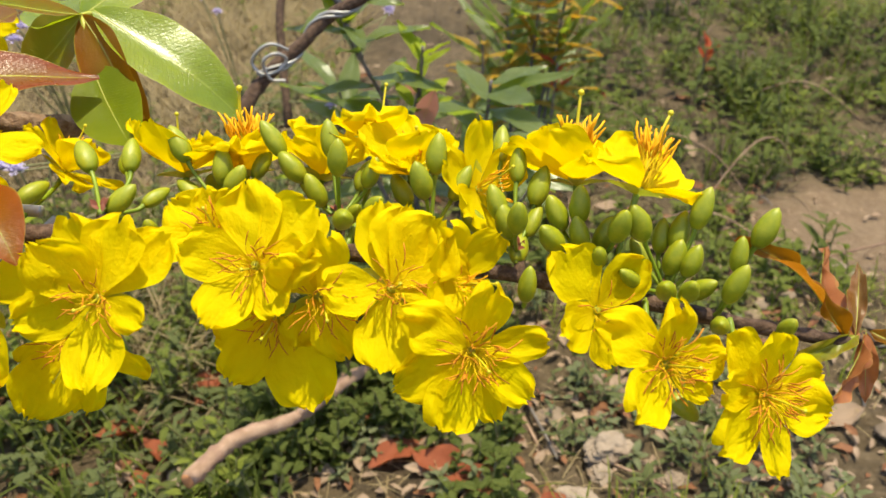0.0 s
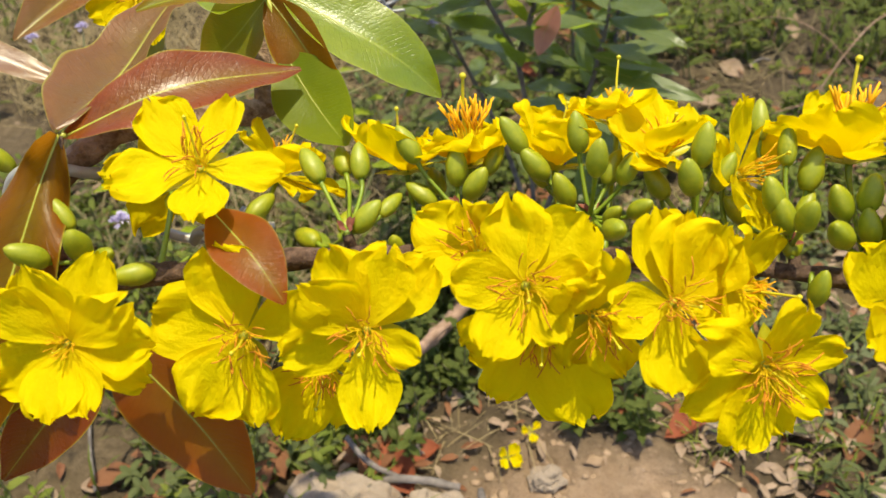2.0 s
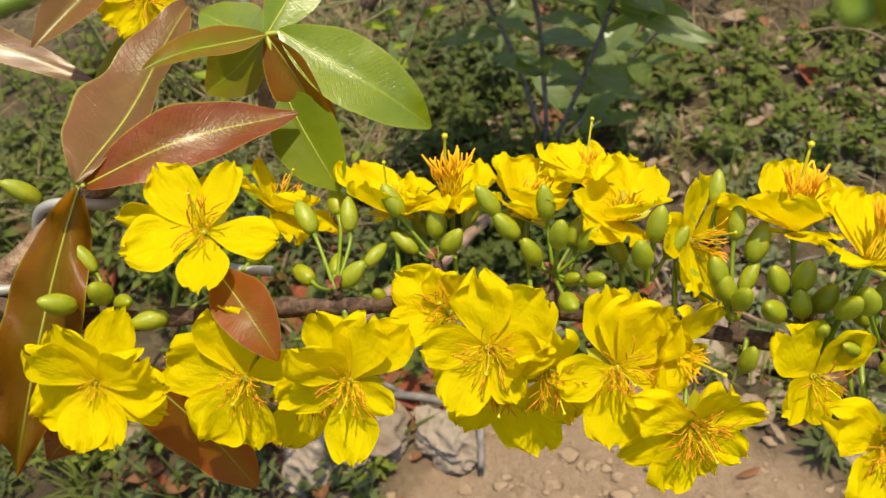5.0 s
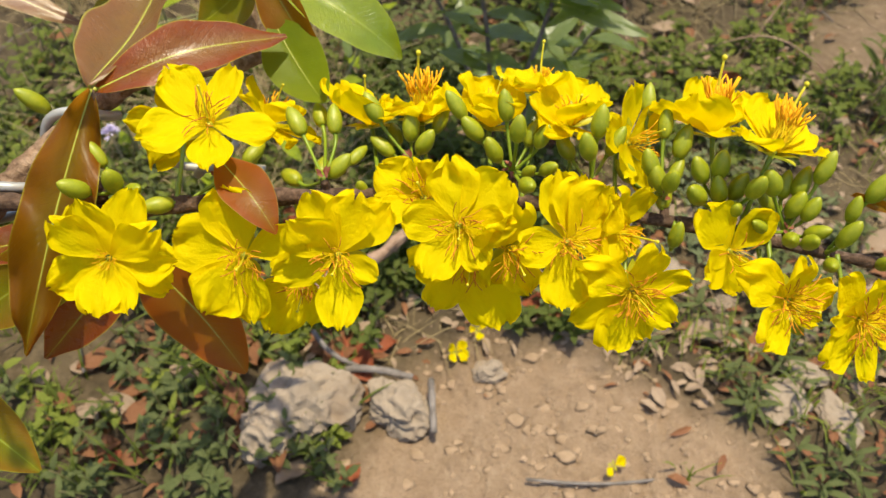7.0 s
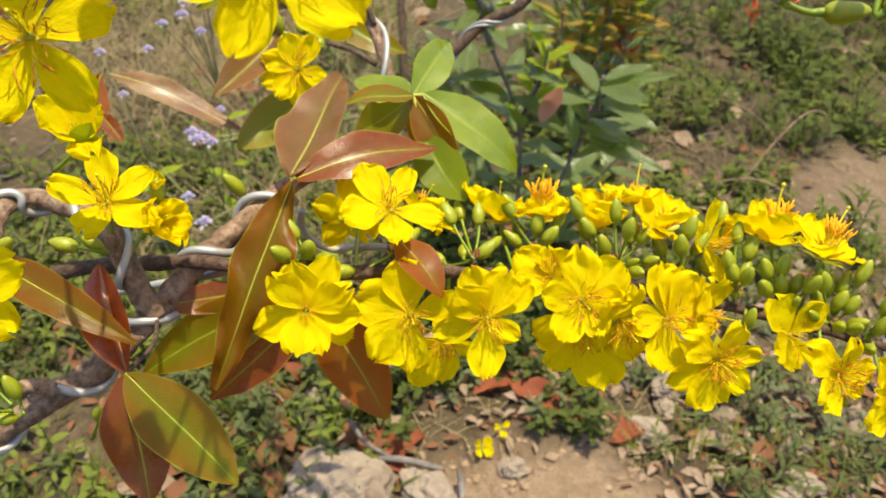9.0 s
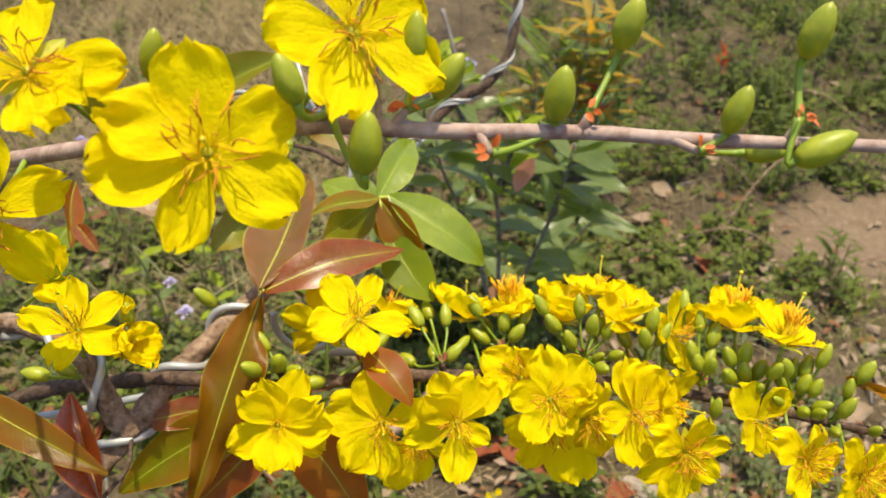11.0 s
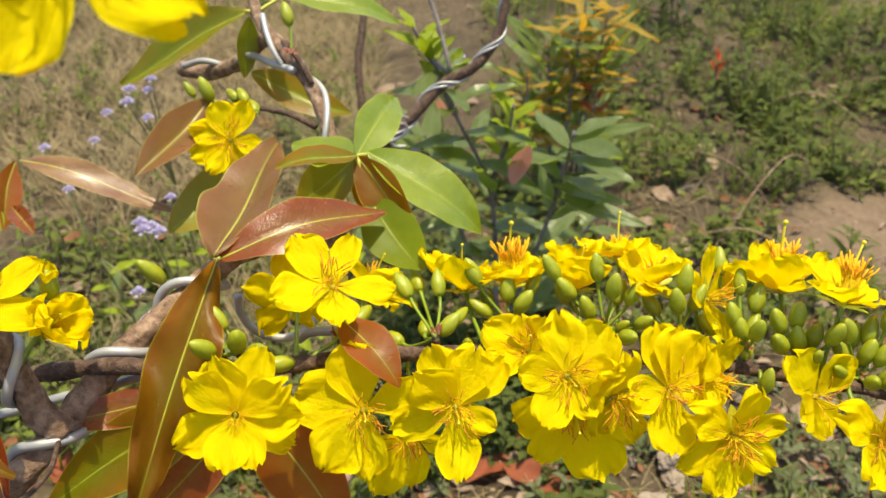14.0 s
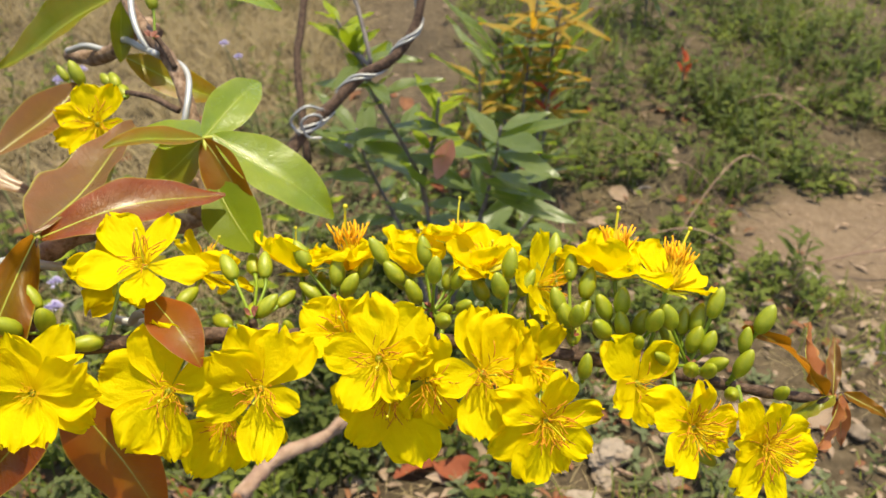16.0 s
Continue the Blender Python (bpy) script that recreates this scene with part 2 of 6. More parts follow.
def frame_from(z_axis, y_hint=(0, 0, 1), roll=0.0):
    """A turn whose local +z is z_axis and whose +y is as near to y_hint as it can be."""
    z = Vector(z_axis).normalized()
    y = Vector(y_hint)
    y = y - z * y.dot(z)
    if y.length < 1e-4:
        y = Vector((0, 1, 0)) - z * z.y
    y.normalize()
    m = Matrix((y.cross(z), y, z)).transposed().to_4x4()
    return m @ Matrix.Rotation(radians(roll), 4, "Z")


def grid_sheet(name, rows, columns, shape, material):
    """A sheet of rows x columns cells: shape(u, v) gives the place; the blade's own coordinates go into its UV map."""
    bm = bmesh.new()
    uv = bm.loops.layers.uv.new("UVMap")
    vs = [[bm.verts.new(shape(i / columns, j / rows)) for i in range(columns + 1)] for j in range(rows + 1)]
    for j in range(rows):
        for i in range(columns):
            f = bm.faces.new((vs[j][i], vs[j][i + 1], vs[j + 1][i + 1], vs[j + 1][i]))
            for loop, (a, b) in zip(f.loops, ((i, j), (i + 1, j), (i + 1, j + 1), (i, j + 1))):
                loop[uv].uv = (a / columns, b / rows)
    return mesh_of(name, bm, material)


# ==== flower parts ====


def petal_mesh(seed, width, curl, ruffle, notch):
    """A petal one unit long: a narrow claw, a broad rounded blade with a wavy rim. +y runs outwards, +z is the lit side."""
    rnd = random.Random(seed)
    ph = [rnd.uniform(0, 6.28) for _ in range(6)]
    skew = rnd.uniform(-0.12, 0.12)

    def shape(u, v):
        x = 2 * u - 1
        if v < 0.62:
            w = 0.14 + 0.86 * math.sin(math.pi / 2 * v / 0.62) ** 1.25
        else:
            w = max(0.0, 1 - ((v - 0.62) / 0.40) ** 2.3) ** 0.5
        rim = max(0.0, v - 0.35) / 0.65
        wav = 0.03 * math.sin(6 * x + ph[0]) + 0.016 * math.sin(13 * x + ph[1]) + 0.011 * math.sin(27 * x + ph[4]) * math.sin(5 * x + ph[2])
        y = v * (1 - 0.07 * x * x * rim) + rim ** 2 * wav - notch * rim ** 6 * math.exp(-(x * 4) ** 2)
        z = curl * v * v - 0.05 * math.sin(v * math.pi) + 0.16 * x * x * w * (1 - 0.75 * v)
        z += ruffle * rim * (0.06 * math.sin(5 * x + ph[2] + 2 * v) + 0.035 * math.sin(11 * x + ph[3]) * abs(x)) + 0.03 * ruffle * math.sin(9 * v + 4 * x + ph[4]) * v
        q = Vector((x * 2.3 + seed * 9.1, v * 2.6, 0.7 * seed))
        z += ruffle * (0.045 * noise.noise(q) * v + 0.022 * noise.noise(q * 2.7) * rim + 0.02 * noise.noise(q * 6.5) * rim ** 2 + 0.016 * noise.noise(Vector((x * 12 + seed, v * 5, 0))) * v + 0.03 * rim ** 4 * noise.noise(Vector((x * 9 + seed * 3, v * 9, 4))))
        y += 0.032 * rim ** 3 * noise.noise(q * 3.1) + 0.026 * rim ** 4 * noise.noise(q * 7.0)
        z += 0.02 * (abs(math.sin(x * 4 + 2.5 * noise.noise(q))) - 0.6) * v * (1 - 0.5 * v) * ruffle * 0.5
        side = rim * 0.03 * math.sin(12 * v + ph[5]) * (1 if x > 0 else -1) * abs(x)
        return Vector((width * 0.5 * w * x + side + skew * v * v * 0.5, y, z))
    return grid_sheet("petal", 22, 22, shape, PETAL)


PETAL_FORMS = (
    (1, 0.86, 0.02, 1.0, 0.02), (2, 0.74, -0.10, 1.3, 0.05), (3, 0.90, -0.18, 1.5, 0.02), (4, 0.68, 0.10, 0.9, 0.0),
    (5, 0.84, -0.26, 1.8, 0.04), (6, 0.70, 0.0, 1.4, 0.05), (7, 0.94, -0.08, 1.3, 0.03), (8, 0.76, 0.16, 0.8, 0.0))
PETALS = [petal_mesh(*form) for form in PETAL_FORMS]
CURL = [form[2] for form in PETAL_FORMS]


def sepal_shape(u, v):
    x = 2 * u - 1
    w = math.sin(math.pi * min(1.0, v * 0.93 + 0.07)) ** 0.8
    return Vector((0.27 * w * x, v, 0.1 * x * x * w - 0.12 * v * v))


SEPAL_MESH = grid_sheet("sepal", 6, 4, sepal_shape, SEPAL)


def stamen_meshes(seed, curl=1.0, tip=ANTHER):
    """A bent filament one unit long along +z, and the long anther at its end."""
    rnd = random.Random(seed)
    bend, sway = curl * rnd.uniform(-0.4, 0.6), curl * rnd.uniform(-0.45, 0.45)
    path = [Vector((sway * s * s + 0.05 * math.sin(8 * s + seed), bend * s ** 3, s * (1 - 0.14 * s * abs(bend)))) for s in [i / 8 for i in range(9)]]
    return (mesh_of("stamen", tube_data(path[:7], 0.0115, 5), STAMEN), mesh_of("anther", tube_data(path[5:], lambda s: 0.0235 - 0.018 * abs(s - 0.5), 6), tip))


STAMENS = [stamen_meshes(s) for s in range(6)]
STRAIGHT_STAMENS = [stamen_meshes(s, 0.35, ANTHER_GOLD) for s in range(6)]


def style_mesh():
    path = [Vector((0.03 * math.sin(3 * s), 0.05 * s * s, s)) for s in [i / 8 for i in range(9)]]
    return mesh_of("style", tube_data(path, lambda s: 0.026 - 0.008 * s, 7), STYLE)


def stigma_mesh():
    bm = bmesh.new()
    bmesh.ops.create_icosphere(bm, subdivisions=1, radius=0.045, matrix=Matrix.Translation((0.004, 0.05, 1.0)))
    return mesh_of("stigma", bm, STYLE)


STYLE_MESH, STIGMA_MESH = style_mesh(), stigma_mesh()


def ovary_mesh():
    bm = bmesh.new()
    bmesh.ops.create_uvsphere(bm, u_segments=10, v_segments=7, radius=1)
    for v in bm.verts:
        a = math.atan2(v.co.y, v.co.x)
        k = 1 + 0.12 * math.cos(5 * a)
        v.co = Vector((v.co.x * k, v.co.y * k, v.co.z * 0.8))
    return mesh_of("ovary", bm, SEPAL)


OVARY_MESH = ovary_mesh()


def nearest_on(path, p):
    return min(path, key=lambda q: (q - p).length)



def flower(centre, facing, roll=0, petals=5, size=0.0245, rise=14, splay=48, stamens=30, root=None, seed=0, stamen_length=0.0118, kinds=None, vary=0.07,
           label="fully open bright yellow blossom with orange stamens", wild=9, blades=None, broad=1.0, style_length=None):
    """An open blossom: petals, sepals, stamens, ovary, style and stalk are its parts. rise: how far the petals lift towards the axis.
    blades: the bearing and lift in degrees and the length in millimetres of each petal."""
    rnd = random.Random(seed + 17)
    base = Matrix.Translation(centre) @ frame_from(facing)
    ob = thing("blossom", base, label, "flower", "blossoms on the branches")
    for i, (bearing, lift, long) in enumerate(blades or ()):
        k = rnd.randrange(8)
        s = (long / 1000 - 0.0014) * rnd.uniform(0.98, 1.03)
        m = Matrix.Rotation(radians(bearing), 4, "Z") @ Matrix.Translation((0, 0.0014, 0.0003 * (i % 3))) @ Matrix.Rotation(radians(lift) - math.atan(0.8 * CURL[k]), 4, "X") @ Matrix.Rotation(radians(rnd.uniform(-8, 8)), 4, "Y") @ Matrix.Diagonal((s * broad * rnd.uniform(0.8, 0.95), s, s * 0.8, 1))
        part("petal", PETALS[k], ob, m)
    for i in range(0 if blades else petals):
        a = roll + i * 360 / petals + rnd.uniform(-8, 8) - 90
        lift = rise + rnd.uniform(-wild, wild) + (5 if i % 2 else 0)
        s = size * rnd.uniform(1 - vary, 1 + vary)
        m = Matrix.Rotation(radians(a), 4, "Z") @ Matrix.Translation((0, 0.0022, 0.0003 * (i % 3))) @ Matrix.Rotation(radians(lift), 4, "X") @ Matrix.Rotation(radians(rnd.uniform(-9, 9)), 4, "Y") @ Matrix.Diagonal((s * rnd.uniform(0.94, 1.1), s, s, 1))
        part("petal", PETALS[(kinds or range(8))[rnd.randrange(len(kinds or range(8)))]], ob, m)
    for i in range(5):
        m = Matrix.Rotation(radians(roll + 36 + i * 72), 4, "Z") @ Matrix.Translation((0, 0.0012, -0.0016)) @ Matrix.Rotation(radians(rise - 12 + rnd.uniform(-10, 8)), 4, "X") @ Matrix.Scale(size * 0.44, 4)
        part("sepal", SEPAL_MESH, ob, m, "small yellow-green sepal")
    part("ovary", OVARY_MESH, ob, Matrix.Translation((0, 0, 0.0004)) @ Matrix.Scale(min(0.0014, stamen_length * 0.14), 4), "green ribbed ovary")
    style = part("style", STYLE_MESH, ob, Matrix.Rotation(radians(rnd.uniform(-12, 12)), 4, "X") @ Matrix.Translation((0, 0, 0.002)) @ Matrix.Scale(style_length or stamen_length * 1.35, 4), "pale slender style")
    part("stigma", STIGMA_MESH, style)
    for i in range(stamens):
        ang = i * 137.5 + rnd.uniform(-14, 14)
        tilt = splay * (0.25 + 0.85 * ((i + 0.5) / stamens) ** 0.7) + rnd.uniform(-7, 7)
        s = stamen_length * rnd.uniform(0.78, 1.12)
        m = Matrix.Rotation(radians(ang), 4, "Z") @ Matrix.Translation((0, 0.0016, 0.0012)) @ Matrix.Rotation(radians(-tilt), 4, "X") @ Matrix.Rotation(radians(rnd.uniform(-70, 70)), 4, "Z") @ Matrix.Scale(s, 4)
        filament, anther = (STRAIGHT_STAMENS if splay < 24 else STAMENS)[rnd.randrange(6)]
        part("anther", anther, part("stamen", filament, ob, m))
    if root is not None:
        inv = base.inverted()
        end = inv @ Vector(root)
        mid = Vector((0, 0, -0.004)) + end * 0.35
        pts = [Vector((0, 0, -0.0005)), Vector((0, 0, -0.0045)) + end * 0.1, (mid + end) / 2, end]
        tube("stalk", pts, lambda s: 0.00125 - 0.0004 * math.sin(s * 3.1), PEDICEL, ob, 7, 9, label="green flower stalk")
    return ob


# ==== bud ====


def bud_mesh(seed, slim):
    """A closed bud one unit long along +z: three overlapping sepals meet in a blunt point."""
    rnd = random.Random(seed)
    bm = bmesh.new()
    rows, sides = 12, 18
    rings = []
    for j in range(rows + 1):
        v = j / rows
        r = slim * math.sin(math.pi * (0.05 + 0.95 * v) ** 0.86) ** 0.56 * (1 - 0.08 * v)
        if j == rows:
            r = 0.012
        ring = []
        for k in range(sides):
            a = 2 * math.pi * k / sides
            fold = 1 + 0.05 * ((3 * a / (2 * math.pi) + 0.35 * v) % 1 - 0.5) * math.sin(math.pi * v) * 2
            ring.append(bm.verts.new((r * fold * math.cos(a) + 0.03 * v * v * rnd.choice((1, 1)), r * fold * math.sin(a), v)))
        rings.append(ring)
    for j in range(rows):
        for k in range(sides):
            k2 = (k + 1) % sides
            bm.faces.new((rings[j][k], rings[j][k2], rings[j + 1][k2], rings[j + 1][k]))
    bm.faces.new(list(reversed(rings[0])))
    bm.faces.new(rings[-1])
    return mesh_of("bud_body", bm, BUD)


BUDS = [bud_mesh(1, 0.265), bud_mesh(2, 0.285), bud_mesh(3, 0.24), bud_mesh(4, 0.275)]


def bud(place, root, size=0.0125, axis=None, seed=0, stalk=0.00085):
    """A closed bud whose middle is at place, on a stalk from root."""
    rnd = random.Random(seed * 7 + 3)
    p, q = Vector(place), Vector(root)
    d = Vector(axis) if axis is not None else (p - q).normalized() + Vector((rnd.uniform(-0.2, 0.2), rnd.uniform(-0.2, 0.2), 0.35))
    d.normalize()
    foot = p - d * size * 0.5
    ob = thing("flower_bud", Matrix.Translation(foot) @ frame_from(d, (0, 1, 0), rnd.uniform(0, 360)), "closed smooth green flower bud on its stalk", "bud", "flower buds")
    part("bud_body", BUDS[rnd.randrange(4)], ob, Matrix.Scale(size * rnd.uniform(0.96, 1.06), 4))
    inv = ob.matrix_basis.inverted()
    end = inv @ q
    tube("stalk", [Vector((0, 0, 0.0006)), Vector((0, 0, -0.18 * end.length)), end * 0.6 + Vector((0, 0, -0.12 * end.length)), end], lambda s: stalk * (1.25 - 0.45 * math.sin(s * math.pi)), PEDICEL, ob, 6, 9, label="thin green stalk")
    return ob


# ==== leaf ====


def leaf(base, tip, width, up=(0, -0.5, 0.9), material=None, label="", sag=0.1, fold=0.25, wave=0.5, seed=0, group="leaves on the branches", stem=None):
    """A lance-shaped leaf from base to tip with a folded midrib. sag: bow of the blade below (minus: above) the line from base to tip."""
    rnd = random.Random(seed + 5)
    b, e = Vector(base), Vector(tip)
    length = (e - b).length
    along = (e - b).normalized()
    z = Vector(up)
    z = (z - along * z.dot(along)).normalized()
    x = along.cross(z)
    turn = Matrix((x, along, z)).transposed().to_4x4()
    ob = thing("leaf", Matrix.Translation(b) @ turn, label, "leaf", group)
    k = width / length
    ph = [rnd.uniform(0, 6.28) for _ in range(3)]
    lean = rnd.uniform(-0.03, 0.03)

    def spine(v):
        return Vector((lean * math.sin(math.pi * v), v, sag * math.sin(math.pi * v) * -1 + 0.02 * math.sin(2 * math.pi * v + ph[0])))

    def shape(u, v):
        s = 2 * u - 1
        w = 0.5 * k * (0.05 + 0.95 * math.sin(math.pi * v ** 0.9) ** 0.85) if v < 0.985 else 0.012
        teeth = 1 + 0.025 * math.sin(v * 150) * (abs(s) > 0.95)
        q = spine(v)
        q = q + Vector((w * s * teeth, 0, fold * w * abs(s) + wave * 0.022 * math.sin(9 * v + 2 * s + ph[1]) * abs(s) + wave * 0.012 * math.sin(23 * v + ph[2]) * s * s))
        return q * length
    part("blade", grid_sheet("blade", 26, 8, shape, material), ob)
    path = [(spine(i / 12 * 0.97) + Vector((0, 0, -0.002))) * length for i in range(13)]
    part("midrib", mesh_of("midrib", tube_data(path, lambda s: (0.0004 * (1 - 0.75 * s)) * max(0.6, length / 0.07), 6), RIB), ob, None, "pale raised midrib")
    if stem is not None:
        tube("leaf_stalk", [Vector((0, 0.002, 0)), (turn.inverted() @ (Vector(stem) - b)) * 0.5 + Vector((0, 0, -0.001)), turn.inverted() @ (Vector(stem) - b)], 0.0011, RIB, ob, 6, 6, label="short leaf stalk")
    return ob


# ==== wire and branches ====


def helix(points, n, radius, turns, phase=0.0):
    """Places of a wire wound round a path."""
    path = curve_points(points, n)
    out = []
    normal = Vector((0.2, 0.5, 0.8))
    for i, q in enumerate(path):
        t = (path[min(i + 1, n - 1)] - path[max(i - 1, 0)]).normalized()
        normal = (normal - t * normal.dot(t)).normalized()
        side = t.cross(normal)
        a = phase + 2 * math.pi * turns * i / (n - 1)
        r = radius(i / (n - 1)) if callable(radius) else radius
        out.append(q + (normal * math.cos(a) + side * math.sin(a)) * r)
    return out


def wound_wire(points, radius, turns, thick=0.0016, phase=0.0, n=90):
    ob = thing("training_wire", (0, 0, 0), "dull silver aluminium training wire wound round the bark", "wire")
    part("wire", mesh_of("wire", tube_data(helix(points, n, radius, turns, phase), thick, 8), WIRE), ob)
    return ob


def loose_wire(points, thick=0.0016, steps=30):
    ob = thing("training_wire", (0, 0, 0), "bent loop of dull silver aluminium training wire", "wire")
    tube("wire", points, thick, WIRE, ob, 8, steps)
    return ob


def scales(place, axis, seed=0, parent=None, count=7, k=1.0, shape=None):
    """Rust-red scales left where shoots sprang from the bark."""
    rnd = random.Random(seed)
    for i in range(count):
        d = Vector(axis) + Vector((rnd.uniform(-1, 1), rnd.uniform(-1, 1), rnd.uniform(-0.6, 1)))
        m = Matrix.Translation(Vector(place) + d.normalized() * 0.0022) @ frame_from((rnd.uniform(-1, 1), rnd.uniform(-1, 0), rnd.uniform(0, 1)), d) @ Matrix.Scale(k * rnd.uniform(0.0022, 0.0042), 4)
        part("bud_scale", shape or SCALE_MESH, parent, m)


SCALE_MESH = grid_sheet("bud_scale", 3, 2, sepal_shape, RUST)
BRACT = plain_material("scarlet_orange_bract", (0.5, 0.1, 0.02), (0.62, 0.17, 0.03), 6, 0.6, 0.3, 0.0004, 0.3, (0.7, 0.16, 0.02))
BRACT_MESH = grid_sheet("bud_scale", 3, 2, sepal_shape, BRACT)

MAIN = [(-0.2738, 0.2525, 0.4146), (-0.2314, 0.2493, 0.4347), (-0.1958, 0.2449, 0.4453), (-0.1595, 0.2413, 0.4518), (-0.1196, 0.2363, 0.4512), (-0.089, 0.235, 0.4555), (-0.062, 0.239, 0.4555), (-0.03, 0.241, 0.454), (0, 0.246, 0.449), (0.045, 0.245, 0.446), (0.092, 0.24, 0.442), (0.13, 0.236, 0.436), (0.165, 0.23, 0.431), (0.1878, 0.2267, 0.4282), (0.2032, 0.2273, 0.4254), (0.2211, 0.2305, 0.4247)]
MAIN_PATH = curve_points(MAIN, 140)


def root_near(p, seed=0):
    rnd = random.Random(seed)
    return nearest_on(MAIN_PATH, Vector(p) + Vector((rnd.uniform(-0.008, 0.008), 0, -0.01))) + Vector((0, -0.001, 0.0015))


main_branch = thing("branch", (0, 0, 0), "rough dark brown flowering branch, nearly level", "branch")
part("bark", mesh_of("bark", tube_data(MAIN_PATH, lambda s: 0.0037 * (1 - 0.55 * s) + 0.0006 * math.sin(70 * s) ** 2, 12, 0.22, 3), BARK), main_branch)

# short spurs that carry the bud clusters
NODES = [Vector(p) for p in ((-0.032, 0.243, 0.461), (0.0, 0.262, 0.452), (0.040, 0.256, 0.452), (0.070, 0.250, 0.450), (0.098, 0.246, 0.446), (0.122, 0.243, 0.441), (0.146, 0.238, 0.436), (-0.070, 0.243, 0.462), (-0.110, 0.239, 0.459))]
for i, q in enumerate(NODES):
    r = nearest_on(MAIN_PATH, q)
    tube("spur", [r, (r + q) / 2 + Vector((0.001, 0.001, -0.001)), q], lambda s: 0.0021 - 0.0005 * s, BARK, main_branch, 8, 6, 0.25, i)
    scales(q, (0, 0, 1), i, main_branch)

# ==== blossoms on the level branch ====
def on_branch(centre, facing, **k):
    f = Vector(facing).normalized()
    return flower(centre, facing, root=root_near(Vector(centre) - f * 0.012, k.get("seed", 0)), **k)


on_branch((-0.1067, 0.2107, 0.4540), (0.12, -0.75, 0.62), roll=-16, size=0.0218, rise=12, wild=20, vary=0.12, splay=16, stamens=30, stamen_length=0.0058, seed=1, label="many-petalled bright yellow blossom with short orange stamens", blades=((9, 21, 24.5), (-27, -2, 26.1), (-68, 23, 24.5), (-101, 11, 24.5), (-123, -2, 24.5), (-158, 30, 22.5), (161, 30, 22.2), (107, -2, 23.7), (39, 28, 24.5)))
on_branch((-0.0603, 0.2168, 0.4479), (0.1, -0.82, 0.5), roll=20, size=0.0232, rise=6, splay=34, stamens=30, stamen_length=0.0108, broad=1.12, seed=2, blades=((8, 4, 27), (66, -4, 27), (136, 4, 27), (178, 0, 27), (-70, 20, 27)))
on_branch((-0.0253, 0.2162, 0.4489), (0.02, -0.86, 0.45), roll=2, size=0.0235, rise=12, splay=34, stamen_length=0.0108, broad=1.08, seed=3, blades=((39, 24, 24.2), (20, -4, 26), (-19, 3, 26), (-44, -8, 26.3), (-115, 24, 17.9), (-178, 23, 27), (109, 4, 26)))
on_branch((-0.0428, 0.2273, 0.4247), (-0.1, -0.93, -0.2), roll=30, size=0.0190, rise=30, splay=30, stamen_length=0.0108, seed=4, label="drooping yellow blossom below the branch", blades=((140, 43, 30.6), (179, 24, 28.1), (121, 6, 25.5), (-123, 5, 25.5)))
on_branch((0.0057, 0.2384, 0.4550), (-0.12, -0.55, 0.82), roll=15, size=0.0210, rise=26, splay=34, stamen_length=0.0108, broad=1.1, seed=5, blades=((61, 8, 21.9), (22, 40, 16.7), (123, 30, 22.5), (-25, 40, 16.6)))
on_branch((0.0188, 0.2256, 0.4540), (0.0, -0.76, 0.64), roll=8, size=0.0215, rise=8, splay=34, stamen_length=0.0108, broad=1.05, seed=6, blades=((5, 5, 24.9), (-46, 4, 25.8), (-88, 26, 21.6), (-146, 26, 19.5), (147, 26, 23.3), (78, 26, 22.8)))
on_branch((0.0228, 0.2252, 0.4360), (-0.05, -0.95, 0.1), roll=36, size=0.0225, rise=20, splay=34, stamen_length=0.0108, broad=1.1, seed=7, label="nodding yellow blossom in the shade of others", blades=((108, -8, 25.1), (148, 18, 26.5), (-176, -8, 25.3), (-151, 24, 31.6)))
on_branch((0.0371, 0.2216, 0.4464), (0.28, -0.88, 0.15), roll=18, size=0.0205, rise=14, splay=34, stamen_length=0.0108, broad=1.1, seed=8, blades=((-11, 11, 21.5), (151, 0, 18.1), (-167, 21, 21.5), (-123, 0, 16.4), (33, 18, 21.5)))
on_branch((0.0588, 0.2229, 0.4479), (0.22, -0.74, 0.62), roll=10, size=0.0218, rise=16, splay=34, stamen_length=0.0108, broad=1.18, seed=9, blades=((0, 0, 26), (-24, 8, 24.7), (-50, 12, 25.2), (-98, 4, 25), (164, 12, 25), (86, 18, 22)))
on_branch((0.0772, 0.2309, 0.4442), (0.6, -0.65, 0.35), roll=40, size=0.0205, rise=26, splay=18, stamens=24, style_length=0.019, stamen_length=0.0108, broad=1.25, seed=10, blades=((-58, 18, 21.5), (-138, 4, 17.8), (4, 20, 21.5), (93, 32, 21.5)))
on_branch((0.0826, 0.2108, 0.4345), (0.25, -0.85, 0.28), roll=24, size=0.0232, rise=14, splay=46, stamens=52, stamen_length=0.0108, broad=0.92, seed=11, blades=((-14, 23, 24.5), (-90, 4, 24.5), (-135, 9, 24.5), (-164, 6, 24.5), (148, 14, 24.5), (108, -6, 25.5), (48, 1, 24.5)))
on_branch((0.1219, 0.2276, 0.4365), (0.35, -0.75, 0.35), roll=26, size=0.0205, rise=28, splay=26, stamens=12, stamen_length=0.0108, broad=1.4, seed=12, label="half-shaded yellow blossom facing sideways", blades=((24, 1, 24.6), (-48, 18, 22.3), (97, 31, 20.5), (-165, 10, 18.8)))
